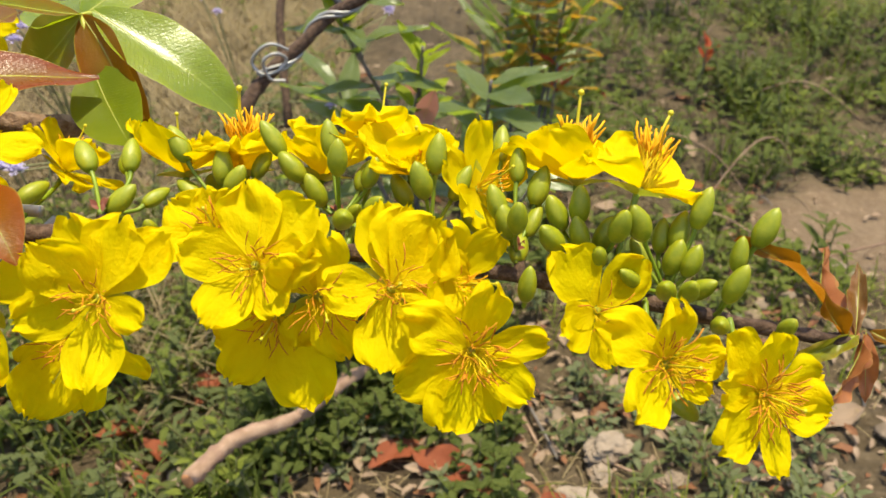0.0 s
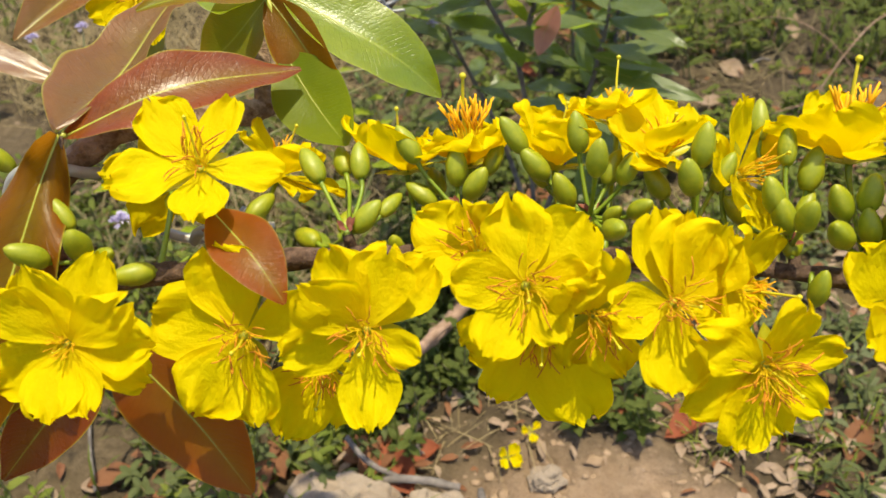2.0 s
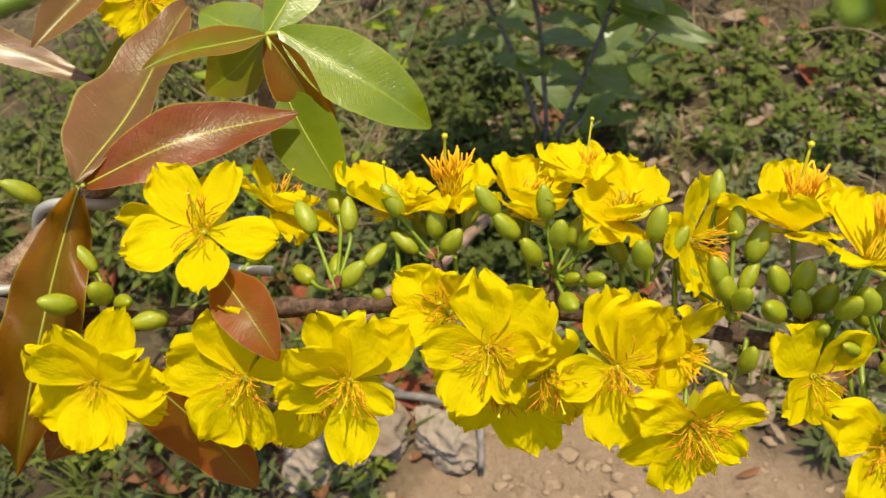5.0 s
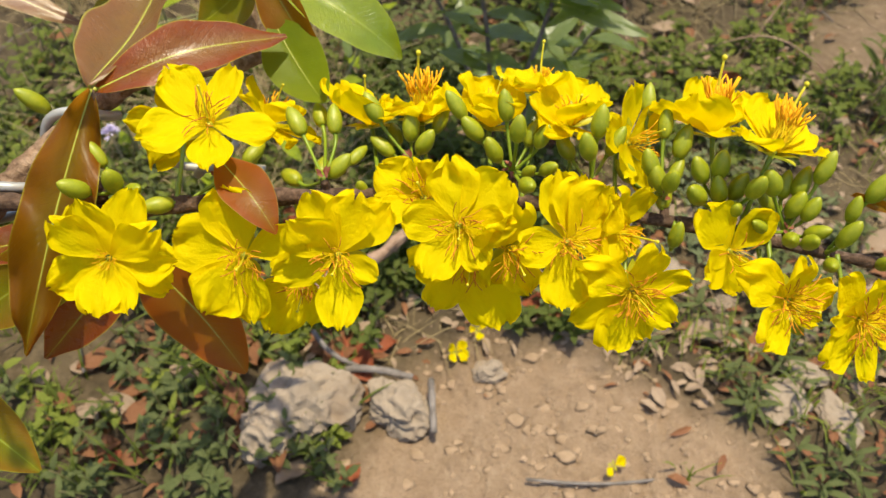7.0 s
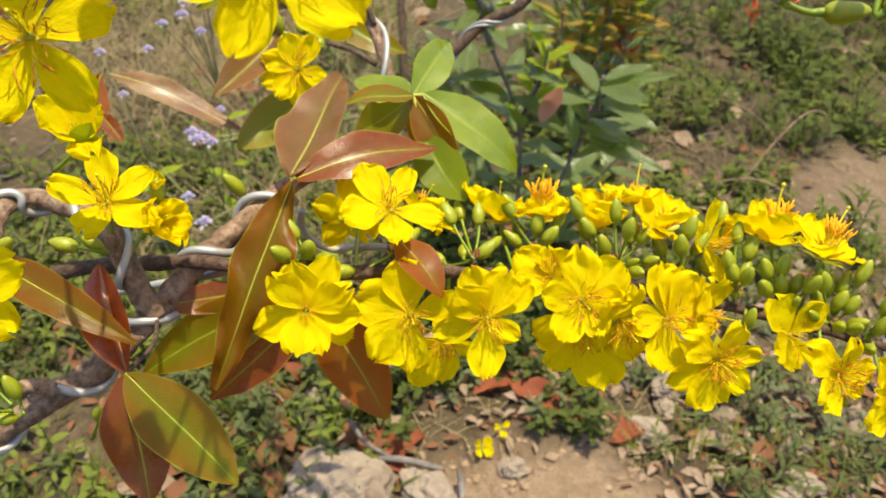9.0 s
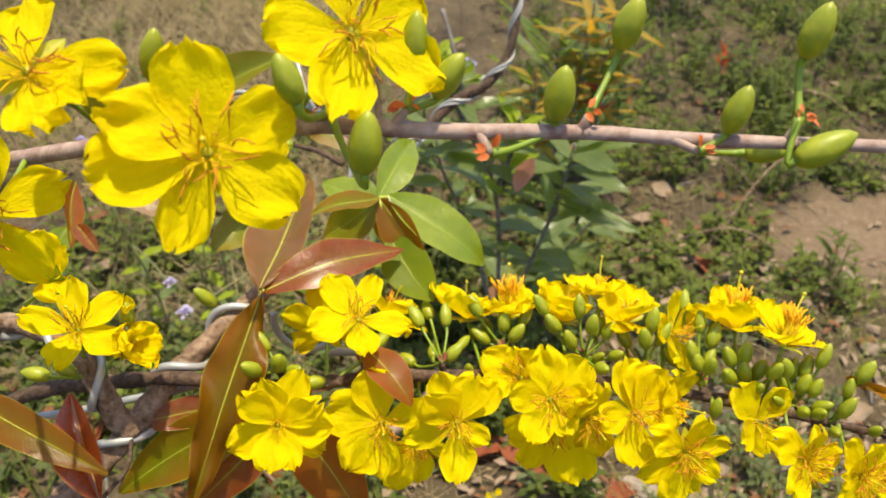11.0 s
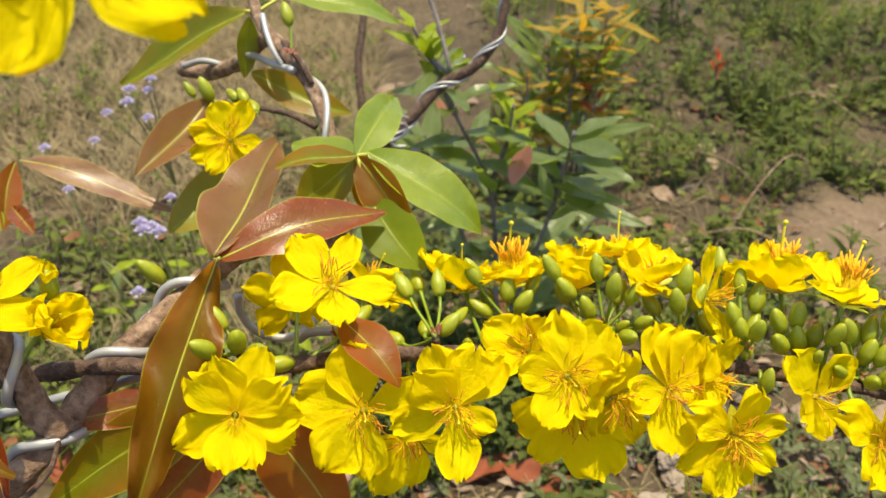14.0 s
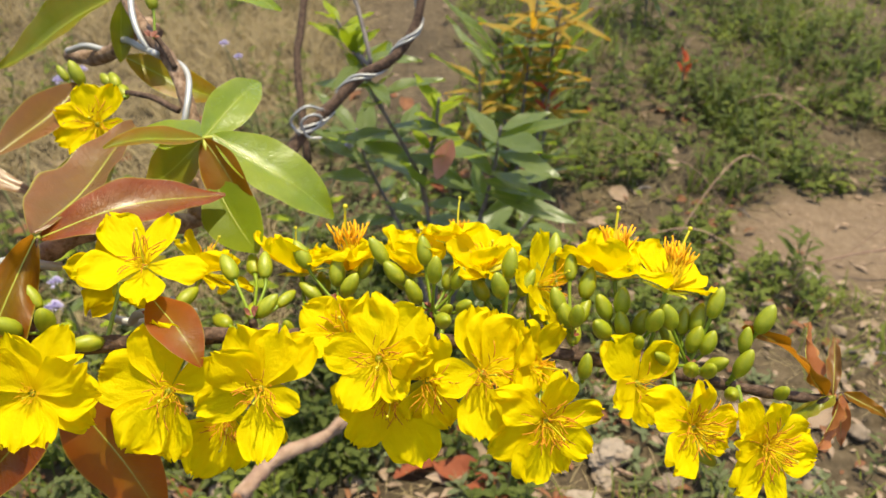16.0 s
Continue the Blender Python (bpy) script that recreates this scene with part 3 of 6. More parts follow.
on_branch((0.1385, 0.2058, 0.4341), (0.3, -0.72, 0.55), roll=30, size=0.0212, rise=20, splay=46, stamens=52, stamen_length=0.0108, seed=13, blades=((42, 4, 24.3), (-7, 34, 22), (-95, 4, 20.9), (-133, 4, 18), (117, 25, 22)))
on_branch((0.1688, 0.2052, 0.4234), (0.3, -0.76, 0.48), roll=14, size=0.0222, rise=18, splay=46, stamens=52, stamen_length=0.0108, seed=14, blades=((24, 8, 23.5), (1, 31, 23.5), (-91, 2, 22.4), (-120, 11, 23.5), (176, 15, 23.5), (119, 10, 23.5), (67, 24, 23.5)))
on_branch((-0.0720, 0.2510, 0.4809), (0.02, -0.12, 0.99), roll=0, size=0.0234, rise=15, splay=26, stamens=26, stamen_length=0.0108, seed=15, wild=3, label="five-petalled bright yellow blossom with orange stamens", blades=((34, 30, 26.5), (-25, 21, 24.5), (-105, -2, 24.7), (-175, 11, 24.5), (107, 15, 25.6)))
on_branch((-0.091, 0.268, 0.463), (-0.3, 0.75, -0.05), roll=20, petals=5, size=0.0185, rise=24, splay=30, seed=16, label="yellow blossom seen from behind")
on_branch((-0.0610, 0.2833, 0.4541), (0.5, 0.42, 0.72), roll=10, size=0.0210, rise=34, splay=20, stamens=22, stamen_length=0.012, broad=1.16, seed=17, blades=((-58, 41, 21), (-11, 28, 21), (72, 50, 21), (134, 14, 23.1), (74, 4, 21)))
on_branch((-0.0174, 0.2815, 0.4547), (-0.1, 0.48, 0.85), roll=0, size=0.024, rise=36, splay=10, stamens=22, stamen_length=0.0095, style_length=0.019, broad=1.26, seed=18, blades=((-104, 49, 27.3), (-149, 42, 25.4), (158, 13, 25.4), (38, 19, 25.4), (-23, 44, 25.4)))
on_branch((0.0035, 0.2846, 0.4538), (-0.02, 0.42, 0.9), roll=36, size=0.024, rise=34, splay=11, stamens=40, stamen_length=0.0205, broad=1.2, seed=19, blades=((-37, 38, 24.3), (4, 27, 24.3), (34, 38, 24.3), (147, 27, 24.3), (-47, 29, 24.3)))
on_branch((0.0316, 0.2786, 0.4554), (0.22, 0.5, 0.82), roll=15, size=0.023, rise=36, splay=12, stamens=22, stamen_length=0.0135, broad=1.28, seed=20, blades=((-100, 53, 24.8), (-145, 36, 24.8), (22, 40, 24.8), (-171, 51, 24.8), (-10, 27, 24.8)))
on_branch((0.0522, 0.2888, 0.4639), (0.05, 0.52, 0.83), roll=20, size=0.0225, rise=34, splay=8, stamens=22, stamen_length=0.0095, style_length=0.019, broad=1.28, seed=21, blades=((-142, 19, 24.3), (-168, 21, 24.3), (-31, 15, 24.3), (-5, 20, 24.3), (150, 10, 24.3)))
on_branch((0.0630, 0.2728, 0.4617), (0.12, -0.22, 0.95), roll=5, size=0.0215, rise=44, splay=20, broad=1.24, seed=22, blades=((-12, 19, 22.5), (-56, 6, 22.5), (-180, 76, 22.5), (144, 47, 22.5), (104, 37, 22.5), (53, 41, 22.5)))
on_branch((0.0856, 0.2665, 0.4571), (0.68, -0.42, 0.5), roll=10, size=0.0222, rise=34, splay=22, stamens=26, broad=1.12, seed=23, blades=((-18, 22, 24), (42, 12, 23), (98, 24, 23), (168, 10, 23), (-84, 30, 22)))
on_branch((0.1191, 0.2688, 0.4594), (0.04, 0.52, 0.85), roll=30, size=0.024, rise=34, splay=11, stamens=40, stamen_length=0.0205, broad=1.2, seed=24, blades=((-90, 24, 28), (-39, 41, 25.4), (-177, 54, 25.4), (7, 14, 25.4), (144, 37, 25.4)))
on_branch((0.1351, 0.2494, 0.4671), (0.34, 0.5, 0.8), roll=18, size=0.0245, rise=30, splay=13, stamens=44, stamen_length=0.0185, broad=1.22, seed=25, blades=((-120, 36, 26.5), (-19, 9, 26.5), (146, 13, 26.5), (180, 31, 26.5), (-157, 47, 26.5)))

# ==== buds on the level branch ====
def bud_cluster(rows, seed):
    for i, (x, y, z, k, size) in enumerate(rows):
        bud((x, y, z), NODES[k], size * 1.03 / 10000, seed=seed + i)


bud_cluster([(-0.045, 0.269, 0.468, 0, 128), (-0.039, 0.286, 0.457, 0, 118), (-0.030, 0.270, 0.468, 0, 120), (-0.026, 0.247, 0.464, 0, 112), (-0.021, 0.261, 0.457, 0, 104),
             (-0.050, 0.262, 0.444, 0, 120), (-0.062, 0.262, 0.458, 7, 120), (-0.015, 0.274, 0.470, 1, 125), (-0.008, 0.280, 0.451, 1, 110), (0.000, 0.270, 0.464, 1, 125), (0.006, 0.262, 0.463, 1, 122)], 10)
bud_cluster([(0.018, 0.270, 0.474, 2, 125), (0.037, 0.269, 0.475, 2, 128), (0.041, 0.255, 0.475, 2, 118), (0.051, 0.259, 0.468, 2, 112), (0.032, 0.259, 0.461, 2, 118),
             (0.026, 0.280, 0.452, 2, 110), (0.044, 0.236, 0.464, 2, 125), (0.053, 0.246, 0.463, 2, 104), (0.046, 0.250, 0.458, 2, 90), (0.072, 0.260, 0.474, 3, 128), (0.067, 0.252, 0.469, 3, 128)], 40)
bud_cluster([(0.094, 0.280, 0.468, 4, 125), (0.099, 0.267, 0.467, 4, 118), (0.106, 0.263, 0.461, 4, 130), (0.091, 0.250, 0.462, 4, 122), (0.094, 0.247, 0.457, 4, 120), (0.097, 0.239, 0.463, 4, 115),
             (0.099, 0.249, 0.446, 4, 120), (0.110, 0.249, 0.459, 5, 122), (0.117, 0.248, 0.463, 5, 128), (0.108, 0.240, 0.455, 5, 125), (0.117, 0.243, 0.455, 5, 125)], 70)
bud_cluster([(0.122, 0.236, 0.451, 5, 110), (0.128, 0.237, 0.462, 5, 125), (0.134, 0.240, 0.461, 6, 128), (0.145, 0.250, 0.450, 6, 110), (0.150, 0.248, 0.453, 6, 120), (0.148, 0.242, 0.447, 6, 118),
             (0.153, 0.239, 0.448, 6, 115), (0.155, 0.246, 0.463, 6, 135), (0.141, 0.224, 0.447, 6, 125), (0.147, 0.221, 0.449, 6, 120), (0.155, 0.232, 0.442, 6, 110)], 100)
bud_cluster([(-0.119, 0.251, 0.468, 8, 120), (-0.121, 0.231, 0.469, 8, 132), (-0.109, 0.237, 0.467, 8, 128), (-0.102, 0.236, 0.463, 8, 118), (-0.093, 0.231, 0.460, 7, 120)], 130)
bud_cluster([(-0.012, 0.268, 0.455, 1, 115), (0.012, 0.276, 0.462, 1, 118), (0.024, 0.266, 0.466, 2, 118), (0.048, 0.268, 0.462, 2, 115), (0.060, 0.262, 0.460, 3, 118), (0.080, 0.262, 0.462, 3, 120), (0.084, 0.256, 0.452, 4, 112),
             (0.104, 0.256, 0.452, 4, 118), (0.126, 0.247, 0.452, 5, 118), (0.138, 0.246, 0.446, 6, 112), (0.132, 0.232, 0.446, 6, 105), (-0.036, 0.262, 0.450, 0, 112)], 160)
bud((0.100, 0.227, 0.447), root_near((0.098, 0.24, 0.445)), 0.0125, (0.1, 0.05, 1), 201)
bud((0.172, 0.236, 0.462), (0.163, 0.229, 0.437), 0.0135, (0.35, 0.1, 0.9), 202)
bud((0.162, 0.225, 0.449), (0.160, 0.229, 0.434), 0.0135, (0.25, 0.0, 1), 203)
bud((0.164, 0.232, 0.455), (0.161, 0.230, 0.434), 0.0115, (0.1, 0.2, 1), 204)
bud((0.158, 0.220, 0.437), (0.161, 0.229, 0.432), 0.0105, (-0.3, -0.6, 0.6), 205)
bud((0.181, 0.224, 0.433), (0.178, 0.229, 0.429), 0.0095, (0.1, -0.4, 0.8), 206)
bud((0.1493, 0.2099, 0.4121), (0.135, 0.232, 0.433), 0.0118, (0.6, -0.3, -0.5), 207)
bud((-0.0187, 0.2458, 0.4530), root_near((-0.02, 0.24, 0.45)), 0.0105, (0, -0.3, 1), 208)
bud((-0.152, 0.279, 0.471), (-0.128, 0.262, 0.456), 0.0145, (-0.5, -0.1, 0.8), 209)

# ==== bronze and green leaves ====
R_NODE = Vector((-0.121, 0.270, 0.483))
twig_r = thing("twig", (0, 0, 0), "short dark brown upright twig", "twig")
tube("bark", [(-0.116, 0.236, 0.457), (-0.122, 0.250, 0.465), (-0.122, 0.263, 0.473), tuple(R_NODE)], lambda s: 0.0026 - 0.0012 * s, BARK, twig_r, 9, 12, 0.25, 5)
leaf(R_NODE, (-0.052, 0.308, 0.481), 0.0235, (0.10, -0.42, 0.90), LEAF_RED, "glossy coppery red young leaf with pale midrib", -0.05, 0.22, 0.7, 1, stem=R_NODE)
leaf(R_NODE, (-0.109, 0.370, 0.483), 0.034, (-0.1, -0.2, 1), LEAF_TAN, "bronze brown young leaf with pale midrib", 0.02, 0.5, 1.0, 2)
leaf(R_NODE, (-0.150, 0.197, 0.413), 0.0255, (0.40, -0.70, 0.60), LEAF_BROWN, "long hanging bronze brown leaf", -0.08, 0.22, 3.2, 3)
L_NODE = Vector((-0.066, 0.336, 0.494))
leaf((-0.061, 0.336, 0.496), (-0.007, 0.326, 0.455), 0.0285, (0.12, -0.42, 0.9), LEAF_GREEN, "large glossy light green leaf", -0.11, 0.25, 0.4, 4, stem=L_NODE)
fluff = thing("seed_fluff", (-0.0135, 0.3315, 0.4665), "tiny tuft of white seed fluff on a green leaf", "fluff")
FLUFF = plain_material("white_fluff", (0.75, 0.75, 0.72), (0.85, 0.85, 0.82), 300, 0.9, 0.2, 0.0005)
for i in range(16):
    a = i * 2.4
    tube("hair", [Vector((0, 0, 0)), Vector((0.0012 * math.cos(a), 0.0008 * math.sin(a), 0.0009)), Vector((0.0028 * math.cos(a) + 0.001, 0.0014 * math.sin(a), 0.0012 + 0.0008 * math.sin(3 * a)))], 0.00022, FLUFF, fluff, 4, 5)
leaf(L_NODE, (-0.048, 0.393, 0.499), 0.021, (0.1, -0.85, 0.4), LEAF_GREEN, "upright glossy light green leaf", -0.03, 0.3, 0.3, 5)
leaf(L_NODE, (-0.098, 0.301, 0.507), 0.0135, (0.1, -0.35, 0.9), LEAF_FLUSHED, "narrow green leaf with orange-brown tinge", -0.06, 0.35, 0.3, 6)
leaf(L_NODE, (-0.039, 0.310, 0.463), 0.021, (-0.35, -0.7, 0.5), LEAF_BROWN, "drooping bronze leaf tinged with olive", -0.05, 0.45, 0.4, 7)
leaf(L_NODE + Vector((-0.001, 0.004, -0.003)), (-0.046, 0.330, 0.452), 0.020, (-0.3, -0.75, 0.5), LEAF_BROWN, "drooping bronze leaf behind others", 0.03, 0.4, 0.4, 8)
leaf((-0.060, 0.322, 0.478), (-0.036, 0.285, 0.463), 0.026, (0.1, -0.7, 0.6), LEAF_SHADED, "green leaf with shade put into its colour", 0.03, 0.2, 0.5, 9, stem=L_NODE)
leaf(L_NODE, (-0.098, 0.335, 0.468), 0.024, (0.1, -0.7, 0.6), LEAF_OLIVE, "olive green leaf hanging below its twig", 0.05, 0.3, 0.5, 10)
leaf(L_NODE, (-0.100, 0.360, 0.488), 0.022, (0.0, -0.3, 0.9), LEAF_GREEN, "bright green leaf behind the whorl", 0.05, 0.3, 0.5, 11)
leaf((-0.0690, 0.2425, 0.4730), (-0.0460, 0.2165, 0.4600), 0.0182, (0.2, -0.36, 0.9), LEAF_ORANGE, "small orange-bronze leaf over a yellow blossom", -0.08, 0.15, 0.3, 12, stem=(-0.072, 0.243, 0.461))
leaf((-0.104, 0.226, 0.441), (-0.070, 0.204, 0.388), 0.0305, (0.1, -0.8, 0.5), LEAF_ORANGE, "hanging bronze leaf below the branch", -0.03, 0.12, 0.5, 13, stem=(-0.106, 0.233, 0.452))
leaf((-0.112, 0.228, 0.432), (-0.160, 0.212, 0.384), 0.0235, (0.0, -0.9, 0.35), LEAF_RED, "hanging dark red leaf below the branch", 0.04, 0.15, 0.5, 14, stem=(-0.110, 0.232, 0.452))
leaf((-0.120, 0.232, 0.440), (-0.187, 0.206, 0.409), 0.029, (0.1, -0.85, 0.45), LEAF_FLUSHED, "olive bronze leaf with green midrib", 0.05, 0.15, 0.6, 15, stem=(-0.114, 0.234, 0.452))
leaf((-0.135, 0.236, 0.440), (-0.182, 0.226, 0.436), 0.0155, (0.1, -0.6, 0.7), LEAF_RED, "small dark red leaf", 0.0, 0.2, 0.4, 16, stem=(-0.114, 0.234, 0.452))

# ==== branch tip with young leaves ====
TIP = Vector((0.2026, 0.2268, 0.4265))
for i, (e, w, m, up, f) in enumerate((((0.1641, 0.2376, 0.4571), 0.005, LEAF_BROWN, (0.5, -0.5, 0.7), 1.1), ((0.2051, 0.2612, 0.4384), 0.0058, LEAF_TIP, (0.95, -0.25, 0.1), 1.3), ((0.2146, 0.2529, 0.4367), 0.0058, LEAF_TAN, (-0.5, -0.8, 0.2), 0.7),
                                      ((0.1790, 0.2144, 0.4278), 0.0065, LEAF_OLIVE, (0.2, -0.7, 0.6), 1.0), ((0.1920, 0.2095, 0.4150), 0.0078, LEAF_TIP, (0.6, -0.75, 0.1), 0.8), ((0.2103, 0.2186, 0.4069), 0.0068, LEAF_TIP, (-0.3, -0.9, 0.1), 0.7), ((0.2209, 0.2146, 0.4280), 0.006, LEAF_BROWN, (0.1, -0.6, 0.7), 0.6))):
    leaf(TIP + Vector((0.001 * i, 0, 0.0005 * i)), e, w, up, m, "narrow folded coppery young leaf at the branch tip", 0.1 if i % 2 else -0.09, f, 2.4, 30 + i)

# ==== wired stems beside the branch ====
stem = thing("stem", (0, 0, 0), "upright grey-brown stem wound with silver wire", "stem")
STEM = [(-0.0789, 0.3415, 0.4446), (-0.0811, 0.3609, 0.4636), (-0.0834, 0.3796, 0.4854), (-0.0942, 0.4020, 0.5030), (-0.1051, 0.4124, 0.5141), (-0.1218, 0.4338, 0.5266), (-0.1306, 0.4588, 0.5412)]
tube("bark", STEM, lambda s: 0.0044 - 0.0012 * s, BARK_GREY, stem, 10, 50, 0.22, 2)
tube("side_twig", [(-0.0904, 0.3834, 0.4870), (-0.1059, 0.3925, 0.4906), (-0.1214, 0.3994, 0.4910)], lambda s: 0.0019 - 0.0005 * s, BARK, stem, 7, 10, 0.3, 3)
tube("side_twig", [(-0.0925, 0.3981, 0.5046), (-0.0956, 0.4006, 0.5115), (-0.1013, 0.4059, 0.5189)], lambda s: 0.0016, BARK, stem, 7, 8, 0.3, 4)
scales((-0.1025, 0.4032, 0.5184), (0, 0, 1), 51, stem, 9)
wound_wire(STEM[1:6], 0.0050, 1.5, 0.0017, 2.6)
back_limb = thing("limb", (0, 0, 0), "grey-brown limb behind the wired stem", "branch")
LIMB = [(-0.1867, 0.4905, 0.4787), (-0.1677, 0.4790, 0.4806), (-0.1451, 0.4622, 0.4927), (-0.1238, 0.4501, 0.5113), (-0.1091, 0.4273, 0.5143)]
tube("bark", LIMB, lambda s: 0.0052 - 0.001 * s, BARK_GREY, back_limb, 9, 24, 0.25, 6)
loose_wire([(-0.1825, 0.4769, 0.4855), (-0.1683, 0.4735, 0.4902), (-0.1515, 0.4665, 0.4897), (-0.1338, 0.4452, 0.5038), (-0.1171, 0.4228, 0.5074), (-0.1016, 0.4008, 0.5116)], 0.0019)
leaf((-0.1295, 0.4400, 0.5317), (-0.2132, 0.4499, 0.4854), 0.026, (-0.1, -0.6, 0.75), LEAF_OLIVE, "olive leaf with yellow-green midrib, its edge turned", 0.03, 0.6, 0.5, 41, stem=(-0.1252, 0.4395, 0.5311))
leaf((-0.1311, 0.4479, 0.5254), (-0.1379, 0.4427, 0.4911), 0.013, (0.5, -0.8, 0.2), LEAF_OLIVE, "narrow hanging olive leaf", 0.02, 0.4, 0.3, 42)
leaf((-0.1116, 0.4544, 0.5358), (-0.0468, 0.4761, 0.5106), 0.02, (0.1, -0.5, 0.85), LEAF_GREEN, "glossy green leaf above the stem", -0.05, 0.3, 0.3, 43, stem=(-0.1233, 0.4394, 0.5311))
leaf((-0.1325, 0.4392, 0.4952), (-0.0749, 0.4207, 0.4765), 0.021, (0.0, -0.6, 0.8), LEAF_FLUSHED, "orange-green leaf behind the stem", 0.04, 0.3, 0.4, 44)
bud((-0.1044, 0.4179, 0.5361), (-0.1025, 0.4054, 0.5182), 0.0125, None, 210)

# blossom and leaves on the side twig
flower((-0.1396, 0.3957, 0.4738), (0.15, -0.78, 0.55), 22, 6, 0.0222, 8, 40, 28, (-0.1355, 0.4207, 0.4859), 26, label="bright yellow blossom on a side twig", wild=5, blades=((12, 15, 22.9), (-31, 10, 23.8), (-111, 26, 19.9), (-178, -1, 22.5), (142, 20, 22.5), (111, 4, 23.3), (64, 5, 22.5)))
for i, (p, r, s) in enumerate((((-0.1551, 0.4208, 0.4937), (-0.1501, 0.4185, 0.4820), 0.0135), ((-0.1672, 0.4306, 0.4898), (-0.1530, 0.4227, 0.4791), 0.0105), ((-0.1355, 0.4225, 0.4885), (-0.1303, 0.4085, 0.4861), 0.012), ((-0.1288, 0.4140, 0.4853), (-0.1246, 0.4028, 0.4869), 0.0125), ((-0.1424, 0.4278, 0.4870), (-0.1303, 0.4085, 0.4861), 0.011))):
    bud(p, r, s, None, 220 + i)
leaf((-0.1541, 0.4223, 0.4873), (-0.1828, 0.3634, 0.4709), 0.0225, (0.4, -0.3, 0.8), LEAF_TAN, "dull red-brown leaf with an orange edge", 0.04, 0.6, 0.4, 45, stem=(-0.1303, 0.4090, 0.4869))
leaf((-0.1346, 0.3988, 0.4542), (-0.1758, 0.3716, 0.4304), 0.03, (0.1, -0.6, 0.8), LEAF_OLIVE, "dark green leaf in the shade", 0.05, 0.25, 0.5, 46)
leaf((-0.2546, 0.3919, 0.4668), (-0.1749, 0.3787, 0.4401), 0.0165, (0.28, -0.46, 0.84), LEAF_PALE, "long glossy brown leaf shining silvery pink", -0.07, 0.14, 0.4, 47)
leaf((-0.2722, 0.4201, 0.4517), (-0.2511, 0.3505, 0.4489), 0.014, (0.6, -0.7, 0.3), LEAF_ORANGE, "small orange-brown young leaf", 0.05, 0.5, 0.4, 48)
leaf((-0.2578, 0.3745, 0.4481), (-0.2354, 0.3483, 0.4465), 0.010, (0.2, -0.6, 0.8), LEAF_RED, "small pinkish young leaf", 0.02, 0.5, 0.4, 49)
leaf((-0.2585, 0.3651, 0.4521), (-0.2653, 0.3453, 0.4406), 0.016, (0.2, -0.6, 0.8), LEAF_GREEN, "pale green young leaf", 0.02, 0.5, 0.4, 50)

# ==== thick wired trunk and its shoots ====
trunk = thing("trunk", (0, 0, 0), "gnarled grey-brown slanting trunk bound with silver wire", "trunk")
TRUNK = [(-0.2651, 0.1684, 0.3865), (-0.2336, 0.1872, 0.4031), (-0.2052, 0.2030, 0.4160), (-0.1831, 0.2220, 0.4327), (-0.1661, 0.2449, 0.4462), (-0.1479, 0.2650, 0.4561), (-0.1294, 0.2887, 0.4624), (-0.1130, 0.3033, 0.4653), (-0.0790, 0.3440, 0.4447), (-0.0811, 0.3609, 0.4636)]
tube("bark", TRUNK, lambda s: 0.0064 - 0.0022 * s, BARK_GREY, trunk, 14, 110, 0.36, 7)
SHOOT = [(-0.1783, 0.2216, 0.4356), (-0.1854, 0.2229, 0.4468), (-0.1896, 0.2267, 0.4595), (-0.1992, 0.2366, 0.4719), (-0.2102, 0.2459, 0.4738), (-0.2302, 0.2566, 0.4706), (-0.2493, 0.2614, 0.4698), (-0.2544, 0.2468, 0.4704), (-0.2526, 0.2285, 0.4635), (-0.2494, 0.2085, 0.4542)]
tube("side_stem", SHOOT, lambda s: 0.0058 - 0.0014 * s, BARK_GREY, trunk, 12, 80, 0.3, 8)
tube("side_stem", [(-0.2185, 0.1864, 0.4187), (-0.2267, 0.1845, 0.4242), (-0.2329, 0.1776, 0.4282)], lambda s: 0.004 - 0.001 * s, BARK_GREY, trunk, 9, 12, 0.3, 9)
wound_wire([Vector(p) + Vector((0, -0.001, 0)) for p in SHOOT[1:9]], 0.0066, 3.3, 0.0020, 1.2, 120)
wound_wire(TRUNK[0:7], 0.0080, 4.4, 0.0021, 0.4, 150)
loose_wire([(-0.2554, 0.2579, 0.4035), (-0.2248, 0.2530, 0.4143), (-0.1910, 0.2497, 0.4272), (-0.1659, 0.2489, 0.4351), (-0.1484, 0.2517, 0.4391)], 0.0021)
loose_wire([(-0.1255, 0.3061, 0.4361), (-0.1253, 0.3044, 0.4258), (-0.1184, 0.3026, 0.4156), (-0.1061, 0.3041, 0.4098), (-0.0959, 0.3102, 0.4097), (-0.0905, 0.3187, 0.4125)], 0.0021)
loose_wire([(-0.0914, 0.2693, 0.4388), (-0.0845, 0.2635, 0.4477), (-0.0691, 0.2558, 0.4545), (-0.0574, 0.2554, 0.4543)], 0.002)

flower((-0.1930, 0.2308, 0.4932), (0.08, -0.36, 0.93), 36, 5, 0.0235, 14, 34, 26, (-0.1962, 0.2329, 0.4737), 31, label="five-petalled yellow blossom on a wired stem", wild=3, blades=((3, 30, 25), (75, 24, 24.6), (162, 25, 23.5), (-125, 3, 23.5), (-58, 9, 23.6)))
flower((-0.178, 0.235, 0.478), (0.75, -0.25, 0.6), 0, 6, 0.0185, 62, 12, 10, (-0.1878, 0.2272, 0.4667), 32, 0.008, label="half-open yellow blossom on a stem")
opening = bud((-0.175, 0.242, 0.4925), (-0.1847, 0.2373, 0.4683), 0.0125, (0.1, 0, 1), 230)
